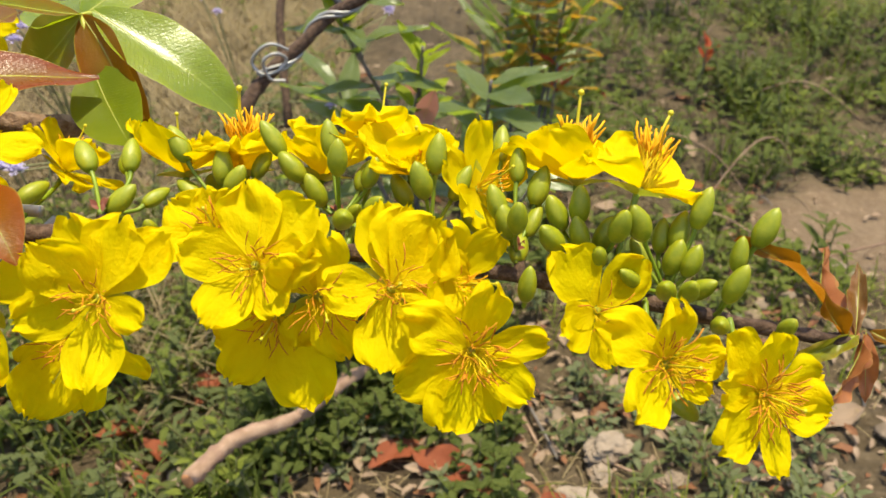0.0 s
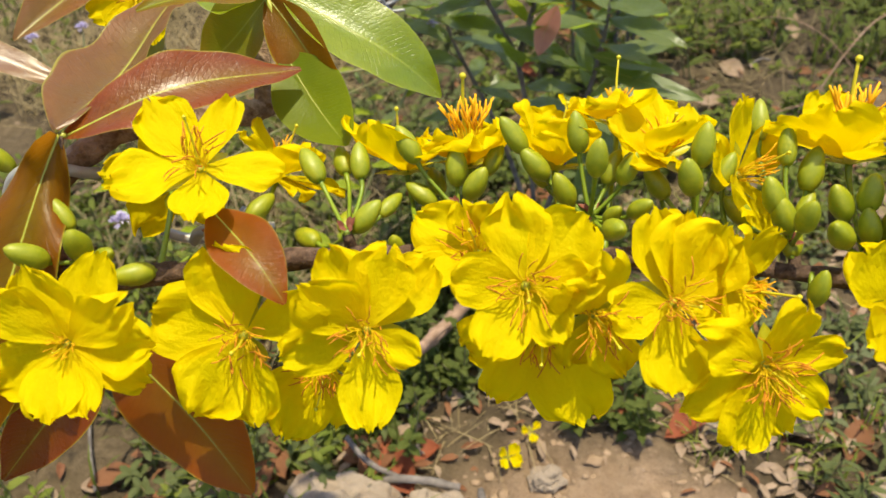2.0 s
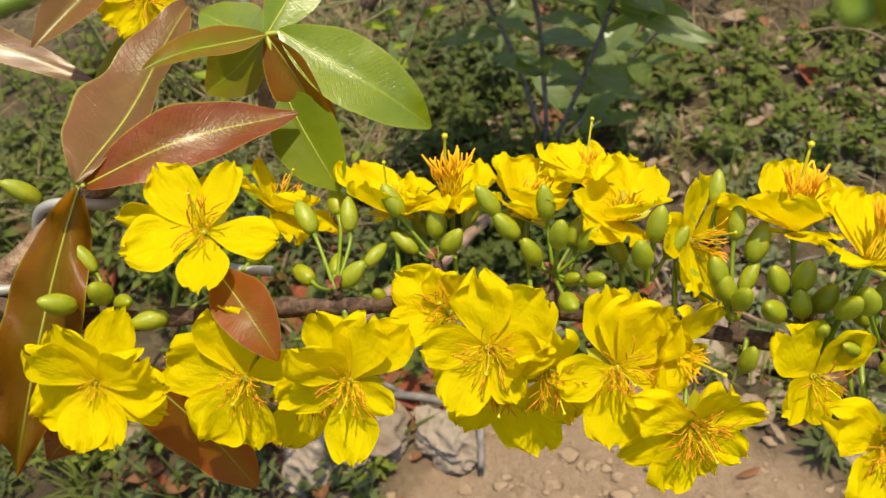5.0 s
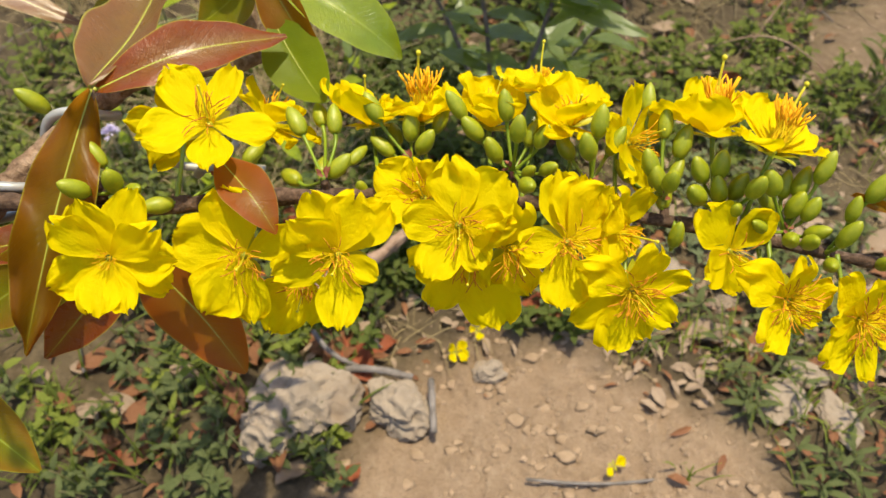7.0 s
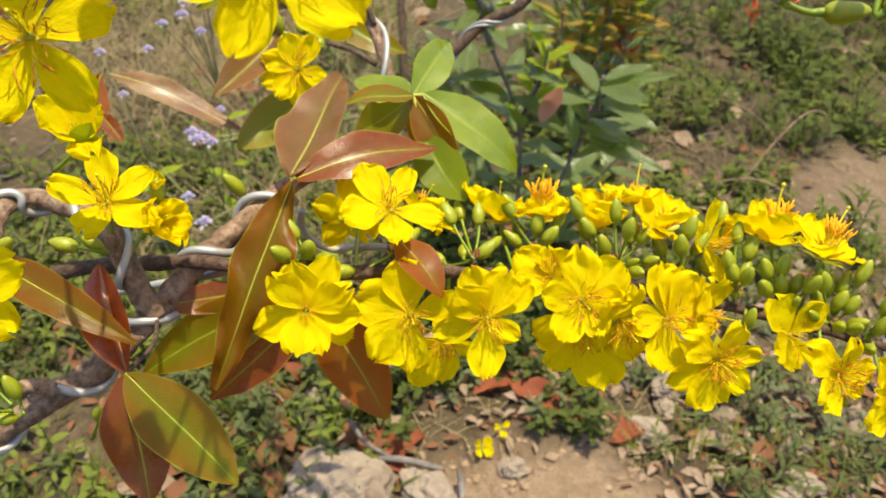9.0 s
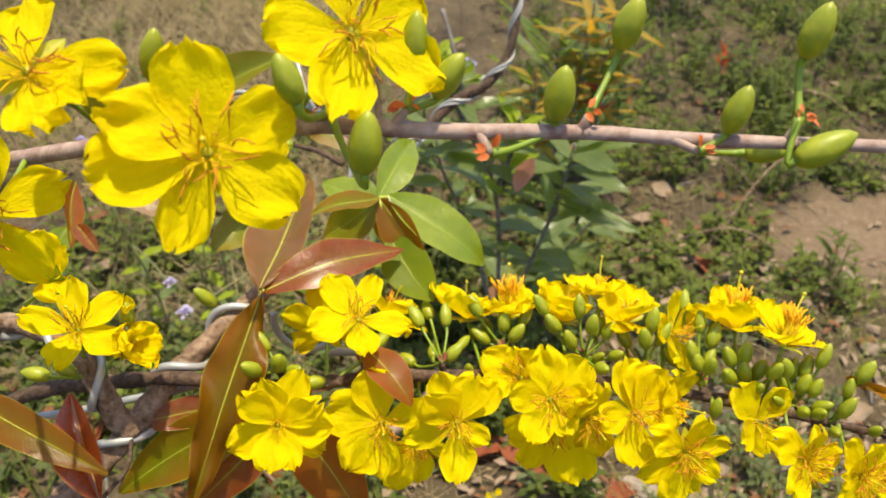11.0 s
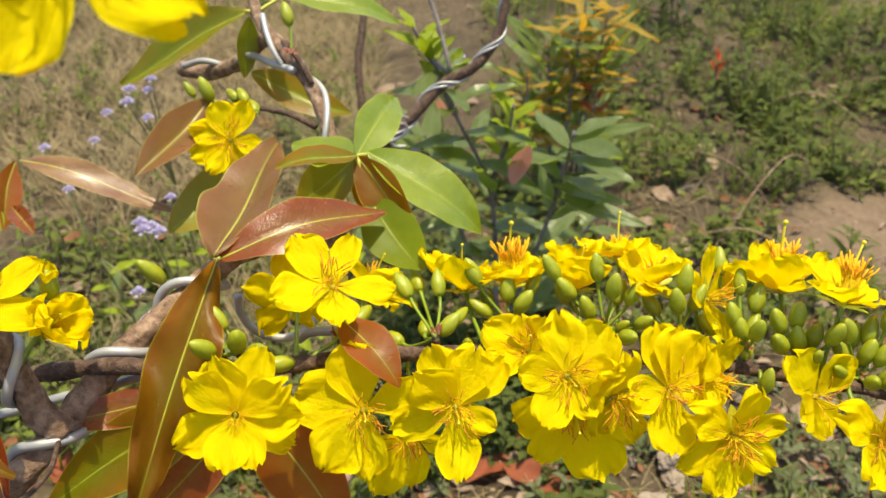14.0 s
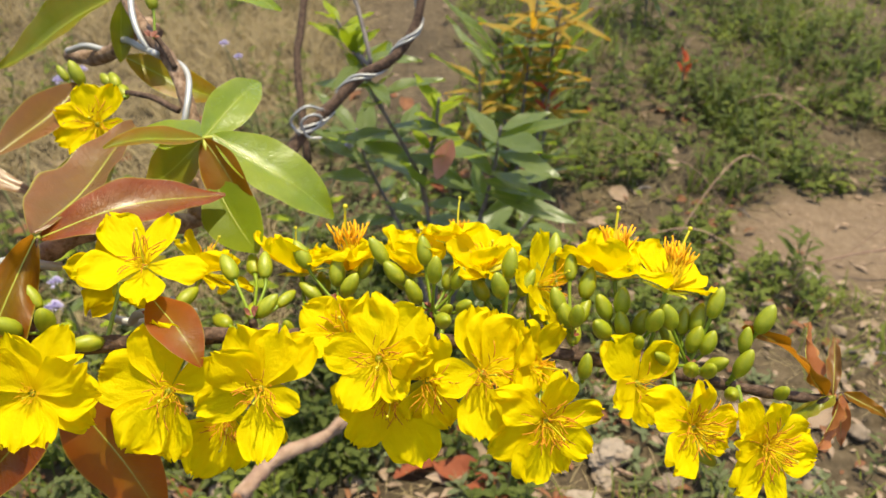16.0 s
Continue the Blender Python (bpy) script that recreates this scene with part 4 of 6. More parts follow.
for i in range(3):
    part("petal", PETALS[i], opening, Matrix.Rotation(radians(120 * i), 4, "Z") @ Matrix.Translation((0, 0.001, 0.0062)) @ Matrix.Rotation(radians(80), 4, "X") @ Matrix.Scale(0.0085, 4), "yellow petal showing")
bud((-0.2106, 0.2175, 0.4797), (-0.1973, 0.2254, 0.4690), 0.0125, (-1, 0, 0.25), 231)
bud((-0.2020, 0.2245, 0.4759), (-0.1960, 0.2257, 0.4695), 0.011, (-0.6, 0, 0.5), 232)
G_NODE = Vector((-0.1752, 0.1732, 0.4501))
twig_g = thing("twig", (0, 0, 0), "short bronze shoot carrying a whorl of leaves", "twig")
tube("bark", [(-0.1778, 0.2162, 0.4368), (-0.1713, 0.1934, 0.4451), tuple(G_NODE)], lambda s: 0.001, BARK, twig_g, 7, 14)
leaf(G_NODE, (-0.1669, 0.1460, 0.3977), 0.0285, (0.15, -0.85, 0.45), LEAF_RED, "hanging red-brown leaf with yellow-green midrib", -0.02, 0.1, 0.3, 61)
leaf(G_NODE, (-0.1293, 0.1504, 0.4088), 0.0285, (0.2, -0.7, 0.65), LEAF_FLUSHED, "hanging green leaf flushed with bronze", -0.02, 0.12, 0.3, 62)
leaf(G_NODE, (-0.1915, 0.2065, 0.4795), 0.0185, (0.2, -0.86, 0.3), LEAF_SHEEN, "folded glossy dark red leaf", -0.04, 1.25, 0.3, 63)
leaf((-0.240, 0.206, 0.483), (-0.168, 0.174, 0.468), 0.0165, (0.1, -0.5, 0.85), LEAF_BROWN, "bronze green leaf lying level", -0.05, 0.35, 0.3, 64)
for i, (p, r, s) in enumerate((((-0.2346, 0.1721, 0.4439), (-0.2253, 0.1684, 0.4315), 0.013), ((-0.2258, 0.1731, 0.4374), (-0.2239, 0.1706, 0.4264), 0.012), ((-0.2287, 0.1644, 0.4264), (-0.2225, 0.1696, 0.4251), 0.011), ((-0.1887, 0.1670, 0.4307), (-0.1978, 0.1691, 0.4091), 0.0105), ((-0.2286, 0.1578, 0.4422), (-0.2252, 0.1668, 0.4296), 0.011), ((-0.2065, 0.1760, 0.5135), (-0.2203, 0.1800, 0.5021), 0.013))):
    bud(p, r, s, None, 240 + i)

# ==== near twig above the branch ====
near = thing("twig", (0, 0, 0), "smooth pinkish-brown flowering twig close by", "twig")
NEAR = [(-0.2787, 0.2214, 0.5682), (-0.1882, 0.2025, 0.5948), (-0.1158, 0.1736, 0.6215), (-0.0706, 0.1567, 0.6351), (-0.0363, 0.1590, 0.6325), (0.0033, 0.1664, 0.6283), (0.0296, 0.1642, 0.6278), (0.0612, 0.1613, 0.6282), (0.1081, 0.1580, 0.6285)]
tube("bark", NEAR, lambda s: 0.0028 - 0.0011 * s, TWIG, near, 10, 50, 0.12, 11)
SPURS = [((-0.0266, 0.1607, 0.6316), (-0.0226, 0.1551, 0.6279)), ((0.0021, 0.1665, 0.6284), (0.0043, 0.1668, 0.6336)), ((0.0272, 0.1642, 0.6278), (0.0339, 0.1602, 0.6262)), ((0.0579, 0.1616, 0.6284), (0.0600, 0.1631, 0.6352)), ((-0.0690, 0.1568, 0.6353), (-0.0645, 0.1556, 0.6403)), ((-0.1154, 0.1782, 0.6192), (-0.1194, 0.1751, 0.6233)), ((-0.0490, 0.1570, 0.6344), (-0.0447, 0.1582, 0.6392)), ((-0.1872, 0.2025, 0.5949), (-0.1772, 0.1855, 0.6139))]
for i, (a, b) in enumerate(SPURS):
    tube("spur", [a, (Vector(a) + Vector(b)) / 2 + Vector((0, -0.0004, 0)), b], lambda s: 0.0016 - 0.0005 * s, TWIG, near, 7, 5, 0.2, i)
    scales(b, (0, -0.3, 0.5), 60 + i, near, 5, 1.05, BRACT_MESH)
for i, (p, k, s, ax) in enumerate((((-0.0538, 0.1377, 0.6406), 4, 0.0150, (0.1, 0.05, 1)), ((-0.0043, 0.1651, 0.6408), 0, 0.0157, (0.12, 0, 1)), ((0.0426, 0.1617, 0.6378), 2, 0.0131, (0.25, 0, 1)), ((0.0589, 0.1730, 0.6187), 2, 0.0122, (1, -0.1, 0.1)), ((0.0652, 0.1551, 0.6302), 3, 0.0154, (1, 0, 0.55)), ((0.0623, 0.1718, 0.6557), 3, 0.0146, (0.2, 0, 1)),
                                  ((0.0147, 0.1796, 0.6546), 1, 0.0146, (0.2, 0, 1)), ((-0.0427, 0.1654, 0.6547), 6, 0.0139, (0.1, 0.1, 1)), ((-0.0339, 0.1629, 0.6469), 6, 0.0139, (0.45, 0, 0.9)), ((-0.1083, 0.1628, 0.6513), 5, 0.0135, (0.2, 0, 1)), ((-0.1229, 0.1565, 0.6431), 5, 0.0130, (-0.25, 0, 1)), ((-0.1592, 0.1634, 0.6428), 7, 0.0125, (-0.25, 0, 1)), ((-0.0704, 0.1370, 0.6569), 4, 0.0115, (-0.3, 0, 1)), ((-0.1681, 0.1600, 0.6383), 7, 0.0125, (-0.4, 0, 1)))):
    bud(p, SPURS[k][1], s, ax, 260 + i, 0.0012)


def near_blossom(centre, facing, roll, petals, size, seed, root=None, blades=None):
    r = root or nearest_on(curve_points(NEAR, 90), Vector(centre) - Vector(facing).normalized() * 0.03)
    return flower(centre, facing, roll, petals, size, 10, 44, 26, r, seed, label="large yellow blossom on the near twig", wild=4, kinds=(0, 1, 7, 3), blades=blades)


near_blossom((-0.1612, 0.1562, 0.6065), (0.22, -0.8, 0.55), 28, 5, 0.0225, 51, blades=((1, 9, 25), (-70, -5, 23.1), (-148, -3, 23.9), (154, 9, 24.4), (78, 17, 22.5)))
near_blossom((-0.0895, 0.1329, 0.6406), (0.2, -0.72, 0.66), 16, 5, 0.0231, 52, blades=((3, 20, 25.9), (-68, 15, 23.2), (-135, 1, 24), (152, -6, 24), (91, 4, 27), (56, 12, 24.8)))
near_blossom((-0.1342, 0.1516, 0.6515), (-0.05, -0.7, 0.7), 5, 5, 0.024, 53, blades=((85, -2, 24), (-148, 32, 24), (-122, 29, 24), (-85, 1, 24), (15, -16, 24)))
near_blossom((-0.0580, 0.1608, 0.6581), (0.4, -0.6, 0.6), 20, 5, 0.023, 54)
near_blossom((-0.2041, 0.1365, 0.5282), (0.35, -0.7, 0.5), 20, 5, 0.0232, 55, (-0.2377, 0.1601, 0.4929))
flower((-0.1885, 0.2147, 0.5367), (0.1, -0.3, 0.9), 0, 5, 0.018, 50, 10, 8, (-0.2086, 0.2269, 0.5117), 56, 0.006, label="half-open yellow blossom behind others")
leaf((-0.1881, 0.2109, 0.5321), (-0.1789, 0.2098, 0.5467), 0.012, (0.2, -0.8, 0.5), LEAF_GREEN, "small pale green leaf shining white", 0.03, 0.3, 0.3, 66)

# ==== ground ====


def sand_share(x, y):
    """How bare and sandy the soil is at a place, 0 to 1."""
    w = 0.05 * noise.noise(Vector((x * 6, y * 6, 3.1))) + 0.03 * noise.noise(Vector((x * 17, y * 17, 1.7)))
    a = 1 - max(0.0, math.hypot((x - 0.09) / 0.19, (y - 0.33) / 0.15) - 0.8 + w * 4) * 3
    d = math.hypot((x - 0.84) / 0.4, (y - 0.98 - 0.08 * (x - 0.6)) / 0.14)
    b = 1 - max(0.0, d - 0.8 + w * 5) * 3
    return max(0.0, min(1.0, max(a, 0.5 * b)))


def ground_height(x, y):
    v = Vector((x, y, 0))
    h = 0.030 * noise.noise(v * 1.3) + 0.013 * noise.noise(v * 7) + 0.008 * noise.noise(v * 27) + 0.006 * noise.noise(v * 70) + 0.003 * noise.noise(v * 125)
    return h - 0.006


def ground_sheet():
    n = 230
    u = [(2 * i / n - 1) for i in range(n + 1)]
    xs = [0.1 + 0.42 * q + 90 * q ** 9 + 4 * q ** 5 for q in u]
    ys = [0.62 + 0.42 * q + 90 * q ** 9 + 4 * q ** 5 for q in u]
    verts = [(x, y, ground_height(x, y)) for y in ys for x in xs]
    faces = [(j * (n + 1) + i, j * (n + 1) + i + 1, (j + 1) * (n + 1) + i + 1, (j + 1) * (n + 1) + i) for j in range(n) for i in range(n)]
    me = mesh_of("ground", (verts, [], faces), SOIL)
    att = me.attributes.new("sand", "FLOAT", "POINT")
    att.data.foreach_set("value", [sand_share(v[0], v[1]) for v in verts])
    return tagged(new("ground", me), "dry brown earth with a bare sandy patch and litter", "ground", kind="structure")


def soil_material():
    m, t = graph("dry_soil")
    sand = node(t, "Attribute")
    sand.attribute_name = "sand"
    big, fine, grit = noise_of(t, 14, 5), noise_of(t, 90, 6, 0.7), noise_of(t, 420, 4, 0.7)
    dirt = mixed(t, grey(t, big, 0.35, 0.68), (0.065, 0.046, 0.025), (0.125, 0.09, 0.05))
    dirt = mixed(t, grey(t, fine, 0.45, 0.7), dirt, (0.165, 0.12, 0.07))
    dirt = mixed(t, grey(t, noise_of(t, 40, 4), 0.58, 0.72), dirt, (0.05, 0.037, 0.022))
    dirt = mixed(t, math_(t, "MULTIPLY", grey(t, noise_of(t, 2.6, 4), 0.45, 0.62), 0.65), dirt, (0.038, 0.028, 0.017))
    dry = mixed(t, grey(t, fine, 0.3, 0.7), (0.27, 0.178, 0.108), (0.36, 0.25, 0.16))
    dry = mixed(t, grey(t, grit, 0.56, 0.72), dry, (0.16, 0.1, 0.06))
    dry = mixed(t, math_(t, "MULTIPLY", grey(t, noise_of(t, 22, 5, 0.65), 0.52, 0.7), 0.5), dry, (0.19, 0.122, 0.073))
    dry = mixed(t, math_(t, "MULTIPLY", grey(t, noise_of(t, 60, 5, 0.7), 0.55, 0.7), 0.5), dry, (0.43, 0.315, 0.21))
    c = mixed(t, sand.outputs["Fac"], dirt, dry)
    h = math_(t, "ADD", math_(t, "MULTIPLY", fine, 1.0), math_(t, "ADD", math_(t, "MULTIPLY", grit, 0.4), math_(t, "MULTIPLY", big, 1.4)))
    finish(t, c, 0.92, h, 1.0, 0.009, specular=0.2)
    return m


SOIL = soil_material()
ground_sheet()

# ==== rocks, sticks and litter on the ground ====
ROCK = plain_material("pale_weathered_rock", (0.19, 0.145, 0.105), (0.29, 0.23, 0.17), 30, 0.92, 0.5, 0.003, third=(0.17, 0.12, 0.08), third_scale=16)
DEAD = plain_material("dead_leaf_brown", (0.12, 0.045, 0.02), (0.2, 0.09, 0.04), 60, 0.75, 0.5, 0.001, 0.15, (0.3, 0.1, 0.03), random_share=0.5)
DEAD_RED = plain_material("dead_leaf_rust", (0.16, 0.04, 0.017), (0.25, 0.07, 0.027), 60, 0.7, 0.5, 0.001, 0.15, (0.5, 0.12, 0.03))
DEAD_PALE = plain_material("dead_leaf_pale", (0.19, 0.13, 0.085), (0.28, 0.2, 0.135), 60, 0.8, 0.5, 0.001, 0.1, (0.4, 0.3, 0.18), random_share=0.5)
STICK = plain_material("weathered_stick", (0.2, 0.12, 0.075), (0.32, 0.215, 0.15), 90, 0.85, 0.7, 0.0015, third=(0.2, 0.12, 0.085), third_scale=40)
STICK_DARK = plain_material("dark_stick", (0.09, 0.075, 0.065), (0.2, 0.17, 0.15), 90, 0.85, 0.6, 0.001)
CUT = plain_material("orange_cut_wood", (0.42, 0.17, 0.06), (0.5, 0.24, 0.1), 120, 0.8, 0.4, 0.001)


PEBBLE = plain_material("grey_brown_pebble", (0.15, 0.11, 0.075), (0.22, 0.165, 0.115), 60, 0.9, 0.6, 0.002)


def rock(x, y, size, seed, label="pale weathered lump of rock", sink=0.3):
    bm = bmesh.new()
    bmesh.ops.create_icosphere(bm, subdivisions=5 if size[0] > 0.03 else 4 if size[0] > 0.014 else 3, radius=1)
    for v in bm.verts:
        p = v.co.copy()
        q = p * 1.1 + Vector((seed * 3.7, seed, 0))
        k = 1 + 0.34 * noise.noise(q * 1.3) - 0.34 * abs(noise.noise(q * 2.4)) + 0.075 * noise.noise(q * 5) + 0.018 * noise.noise(q * 13)
        v.co = Vector((p.x * k * size[0], p.y * k * size[1], p.z * k * size[2]))
    me = mesh_of("stone", bm, ROCK if size[0] > 0.016 else PEBBLE, smooth=size[0] < 0.014)
    ob = part("stone", me, None, pose(x, y, ground_height(x, y) + size[2] * (0.75 - sink), 0, 0, seed * 47))
    return tagged(ob, label, "stone", "stones on the ground")


rock(-0.135, 0.405, (0.05, 0.052, 0.042), 1)
rock(-0.165, 0.375, (0.032, 0.03, 0.034), 2)
rock(-0.04, 0.402, (0.036, 0.026, 0.024), 3, "pale block of crumbling rock")
rock(0.045, 0.442, (0.017, 0.014, 0.012), 4)
rock(0.32, 0.405, (0.03, 0.024, 0.014), 5, "flat pale grey stone among litter")
rock(0.365, 0.385, (0.028, 0.018, 0.010), 6, "flat pale grey stone among litter")
rock(0.345, 0.43, (0.02, 0.016, 0.01), 7, "flat pale grey stone among litter")
rock(0.235, 0.56, (0.026, 0.018, 0.014), 8, "greyish stone below the branch")
rock(0.20, 0.50, (0.02, 0.026, 0.012), 9, "greyish stone below the branch")
_r = random.Random(5)
for i in range(70):
    x, y = _r.uniform(-0.2, 0.6), _r.uniform(0.45, 0.95)
    s = _r.choice((0.004, 0.006, 0.008, 0.012))
    rock(x, y, (s * _r.uniform(0.9, 1.6), s, s * 0.7), 10 + i, "small grey-brown stone on the soil")


def dead_leaf_mesh(seed, material):
    rnd = random.Random(seed)
    a, b, c = rnd.uniform(-0.5, 0.5), rnd.uniform(0.2, 0.7), rnd.uniform(0, 6)

    def shape(u, v):
        x = 2 * u - 1
        w = 0.24 * (0.06 + math.sin(math.pi * v ** 0.9) ** 0.9)
        return Vector((w * x, v - 0.5, 0.12 + b * w * abs(x) + a * 0.3 * (v - 0.5) ** 2 + 0.05 * math.sin(9 * v + 3 * x + c)))
    return grid_sheet("dead_leaf", 8, 4, shape, material)


DEAD_LEAVES = [dead_leaf_mesh(s, m) for s, m in ((1, DEAD), (2, DEAD_RED), (3, DEAD_PALE), (4, DEAD), (5, DEAD_RED), (6, DEAD_PALE))]


def fallen_leaf(x, y, kind, size, turn, lean=0.0, lift=0.0):
    label = ("curled brown dead leaf on the ground", "rust-red dead leaf on the ground", "pale dry dead leaf on the ground")[kind % 3]
    ob = part("dead_leaf", DEAD_LEAVES[kind], None, pose(x, y, ground_height(x, y) + 0.001 + lift, lean, 12 * math.sin(turn), turn) @ Matrix.Scale(size, 4))
    return tagged(ob, label, "leaf", "dead leaves on the ground")


for x, y, k, s, a in ((-0.085, 0.455, 1, 0.06, 30), (-0.075, 0.475, 4, 0.05, 100), (-0.105, 0.462, 0, 0.06, 160), (-0.125, 0.475, 3, 0.06, 60), (-0.10, 0.43, 0, 0.045, 5), (0.11, 0.515, 4, 0.06, 80), (0.125, 0.53, 1, 0.05, 20), (0.075, 0.535, 1, 0.07, 60), (0.03, 0.555, 4, 0.06, 120), (0.09, 0.56, 5, 0.06, 10), (0.175, 0.49, 1, 0.05, 120), (0.06, 0.60, 1, 0.06, 70), (0.0, 0.62, 4, 0.05, 30), (0.02, 0.585, 2, 0.06, 140)):
    fallen_leaf(x, y, k, s, a)
_r = random.Random(9)
for i in range(150):
    x, y = _r.uniform(-0.65, 0.9), _r.uniform(0.36, 1.6)
    if sand_share(x, y) > 0.25:
        continue
    fallen_leaf(x, y, _r.choice((0, 0, 1, 2, 2, 3, 5)), _r.uniform(0.025, 0.06), _r.uniform(0, 360), _r.uniform(-15, 15))

_r = random.Random(15)
for i in range(40):
    fallen_leaf(_r.uniform(-0.5, -0.07), _r.uniform(0.33, 0.62), _r.choice((0, 3, 0, 3, 5, 1)), _r.uniform(0.03, 0.05), _r.uniform(0, 360), _r.uniform(-25, 25), _r.uniform(0.0, 0.012))

stick = thing("stick", (0, 0, 0), "cut dry stick leaning on the weeds, its end orange", "stick")
STICK_PATH = [Vector(p) for p in ((-0.130, 0.452, 0.084), (-0.105, 0.50, 0.078), (-0.062, 0.552, 0.054), (-0.02, 0.63, 0.03), (0.02, 0.70, 0.004))]
tube("wood", STICK_PATH, lambda s: 0.0068 - 0.0012 * s + 0.001 * math.sin(31 * s) ** 4, STICK, stick, 12, 40, 0.5, 4)
tube("side_twig", [STICK_PATH[2], STICK_PATH[2] + Vector((0.012, 0.004, 0.01)), STICK_PATH[2] + Vector((0.026, 0.016, 0.012))], lambda s: 0.004 - 0.002 * s, STICK, stick, 7, 8, 0.4, 6)
tube("cut_end", [STICK_PATH[0], STICK_PATH[0] + (STICK_PATH[0] - STICK_PATH[1]).normalized() * 0.0015], 0.0062, CUT, stick, 10, 2, label="orange cut end")
for pts, r in (([(0.075, 0.327, 0.006), (0.12, 0.322, 0.009), (0.17, 0.325, 0.006), (0.22, 0.333, 0.006)], 0.0016), ([(-0.012, 0.425, 0.012), (-0.010, 0.40, 0.018), (-0.008, 0.37, 0.01)], 0.0035), ([(-0.10, 0.44, 0.006), (-0.07, 0.436, 0.014), (-0.03, 0.43, 0.008)], 0.004), ([(-0.13, 0.47, 0.03), (-0.11, 0.45, 0.02), (-0.08, 0.44, 0.008)], 0.0026)):
    s = thing("twig", (0, 0, 0), "dark dry twig lying on the soil", "twig")
    tube("wood", pts, r, STICK_DARK, s, 7, 10, 0.3, 2)
_r = random.Random(21)
for i in range(70):
    x, y, a = _r.uniform(-0.7, 0.9), _r.uniform(0.45, 1.7), _r.uniform(0, 6.28)
    l = _r.uniform(0.03, 0.13)
    if x < 0.45 and max(sand_share(x + l * q * math.cos(a), y + l * q * math.sin(a)) for q in (0, 0.5, 1)) > 0.02:
        continue
    p = [Vector((x, y, ground_height(x, y) + 0.004)), Vector((x + l * math.cos(a) * 0.5, y + l * math.sin(a) * 0.5, 0.010 + ground_height(x, y))), Vector((x + l * math.cos(a), y + l * math.sin(a), 0.004 + ground_height(x, y)))]
    s = thing("twig", (0, 0, 0), "thin dry twig lying among weeds", "twig", "dry twigs")
    tube("wood", p, _r.uniform(0.0008, 0.002), STICK if i % 2 else STICK_DARK, s, 5, 7, 0.2, i)

for x, y, k, s in ((0.012, 0.464, 4, 0.68), (0.034, 0.488, 3, 0.5), (0.152, 0.336, 2, 0.5)):
    flower((x, y, ground_height(x, y) + 0.012), (0.2, -0.5, 0.85), 10 * k, k, 0.019 * s, 30, 30, 6, None, 70 + k, 0.006, label="fallen yellow blossom lying on the sand")

CRUMB = plain_material("tan_soil_crumb", (0.2, 0.135, 0.083), (0.33, 0.23, 0.15), 90, 0.95, 0.5, 0.001, random_share=0.6)


def soil_crumbs():
    rnd = random.Random(33)
    verts, faces = [], []
    for _ in range(3000):
        x, y = rnd.uniform(-0.15, 1.1), rnd.uniform(0.3, 1.15)
        if sand_share(x, y) < 0.2 and rnd.random() < 0.6:
            continue
        corners = (1, 0, 0), (0, 1, 0), (-1, 0, 0), (0, -1, 0), (0, 0, 1), (0, 0, -1)
        k = rnd.choice((0.001, 0.0012, 0.0016, 0.002, 0.0034))
        i = len(verts)
        g = ground_height(x, y)
        verts.extend((x + a * k * rnd.uniform(0.7, 1.5), y + b * k * rnd.uniform(0.7, 1.3), g + c * k * rnd.uniform(0.5, 0.9)) for a, b, c in corners)
        faces.extend((i + a, i + b, i + c) for a, b, c in ((0, 1, 4), (1, 2, 4), (2, 3, 4), (3, 0, 4), (1, 0, 5), (2, 1, 5), (3, 2, 5), (0, 3, 5)))
    return tagged(new("soil_crumbs", mesh_of("soil_crumbs", (verts, [], faces), CRUMB, False)), "loose crumbs of dry soil", "soil", kind="stuff")


soil_crumbs()


CLOD = plain_material("tan_soil_clod", (0.2, 0.134, 0.081), (0.27, 0.186, 0.118), 70, 0.95, 0.8, 0.002)


def soil_clods(seed, count, area, sizes, material, label, least=0.25):
    """Rounded lumps half sunk in the soil."""
    rnd = random.Random(seed)
    ball = bmesh.new()
    bmesh.ops.create_icosphere(ball, subdivisions=2, radius=1)
    unit, tris = [v.co.copy() for v in ball.verts], [tuple(v.index for v in f.verts) for f in ball.faces]
    ball.free()
    verts, faces = [], []
    for i in range(count):
        x, y = rnd.uniform(area[0], area[1]), rnd.uniform(area[2], area[3])
        if sand_share(x, y) < least:
            continue
        k = rnd.uniform(*sizes) * rnd.uniform(0.5, 1)
        g, a, b = ground_height(x, y), rnd.uniform(0.8, 1.6), rnd.uniform(0.16, 0.34)
        o = len(verts)
        for p in unit:
            r = k * (1 + 0.6 * noise.noise(p * 1.4 + Vector((i * 3.1, 0, 0))) + 0.25 * noise.noise(p * 3.5 + Vector((0, i * 2.3, 0))))
            verts.append((x + p.x * r * a, y + p.y * r, g + p.z * r * b))
        faces.extend(tuple(q + o for q in f) for f in tris)
    return tagged(new("soil_clods", mesh_of("soil_clods", (verts, [], faces), material)), label, "soil", kind="stuff")


soil_clods(41, 420, (-0.12, 0.3, 0.2, 0.5), (0.002, 0.007), CLOD, "rounded clods on the bare sandy soil")
soil_clods(42, 150, (0.35, 1.3, 0.8, 1.2), (0.002, 0.007), CLOD, "rough clods on the bare patch of the bank", 0.12)


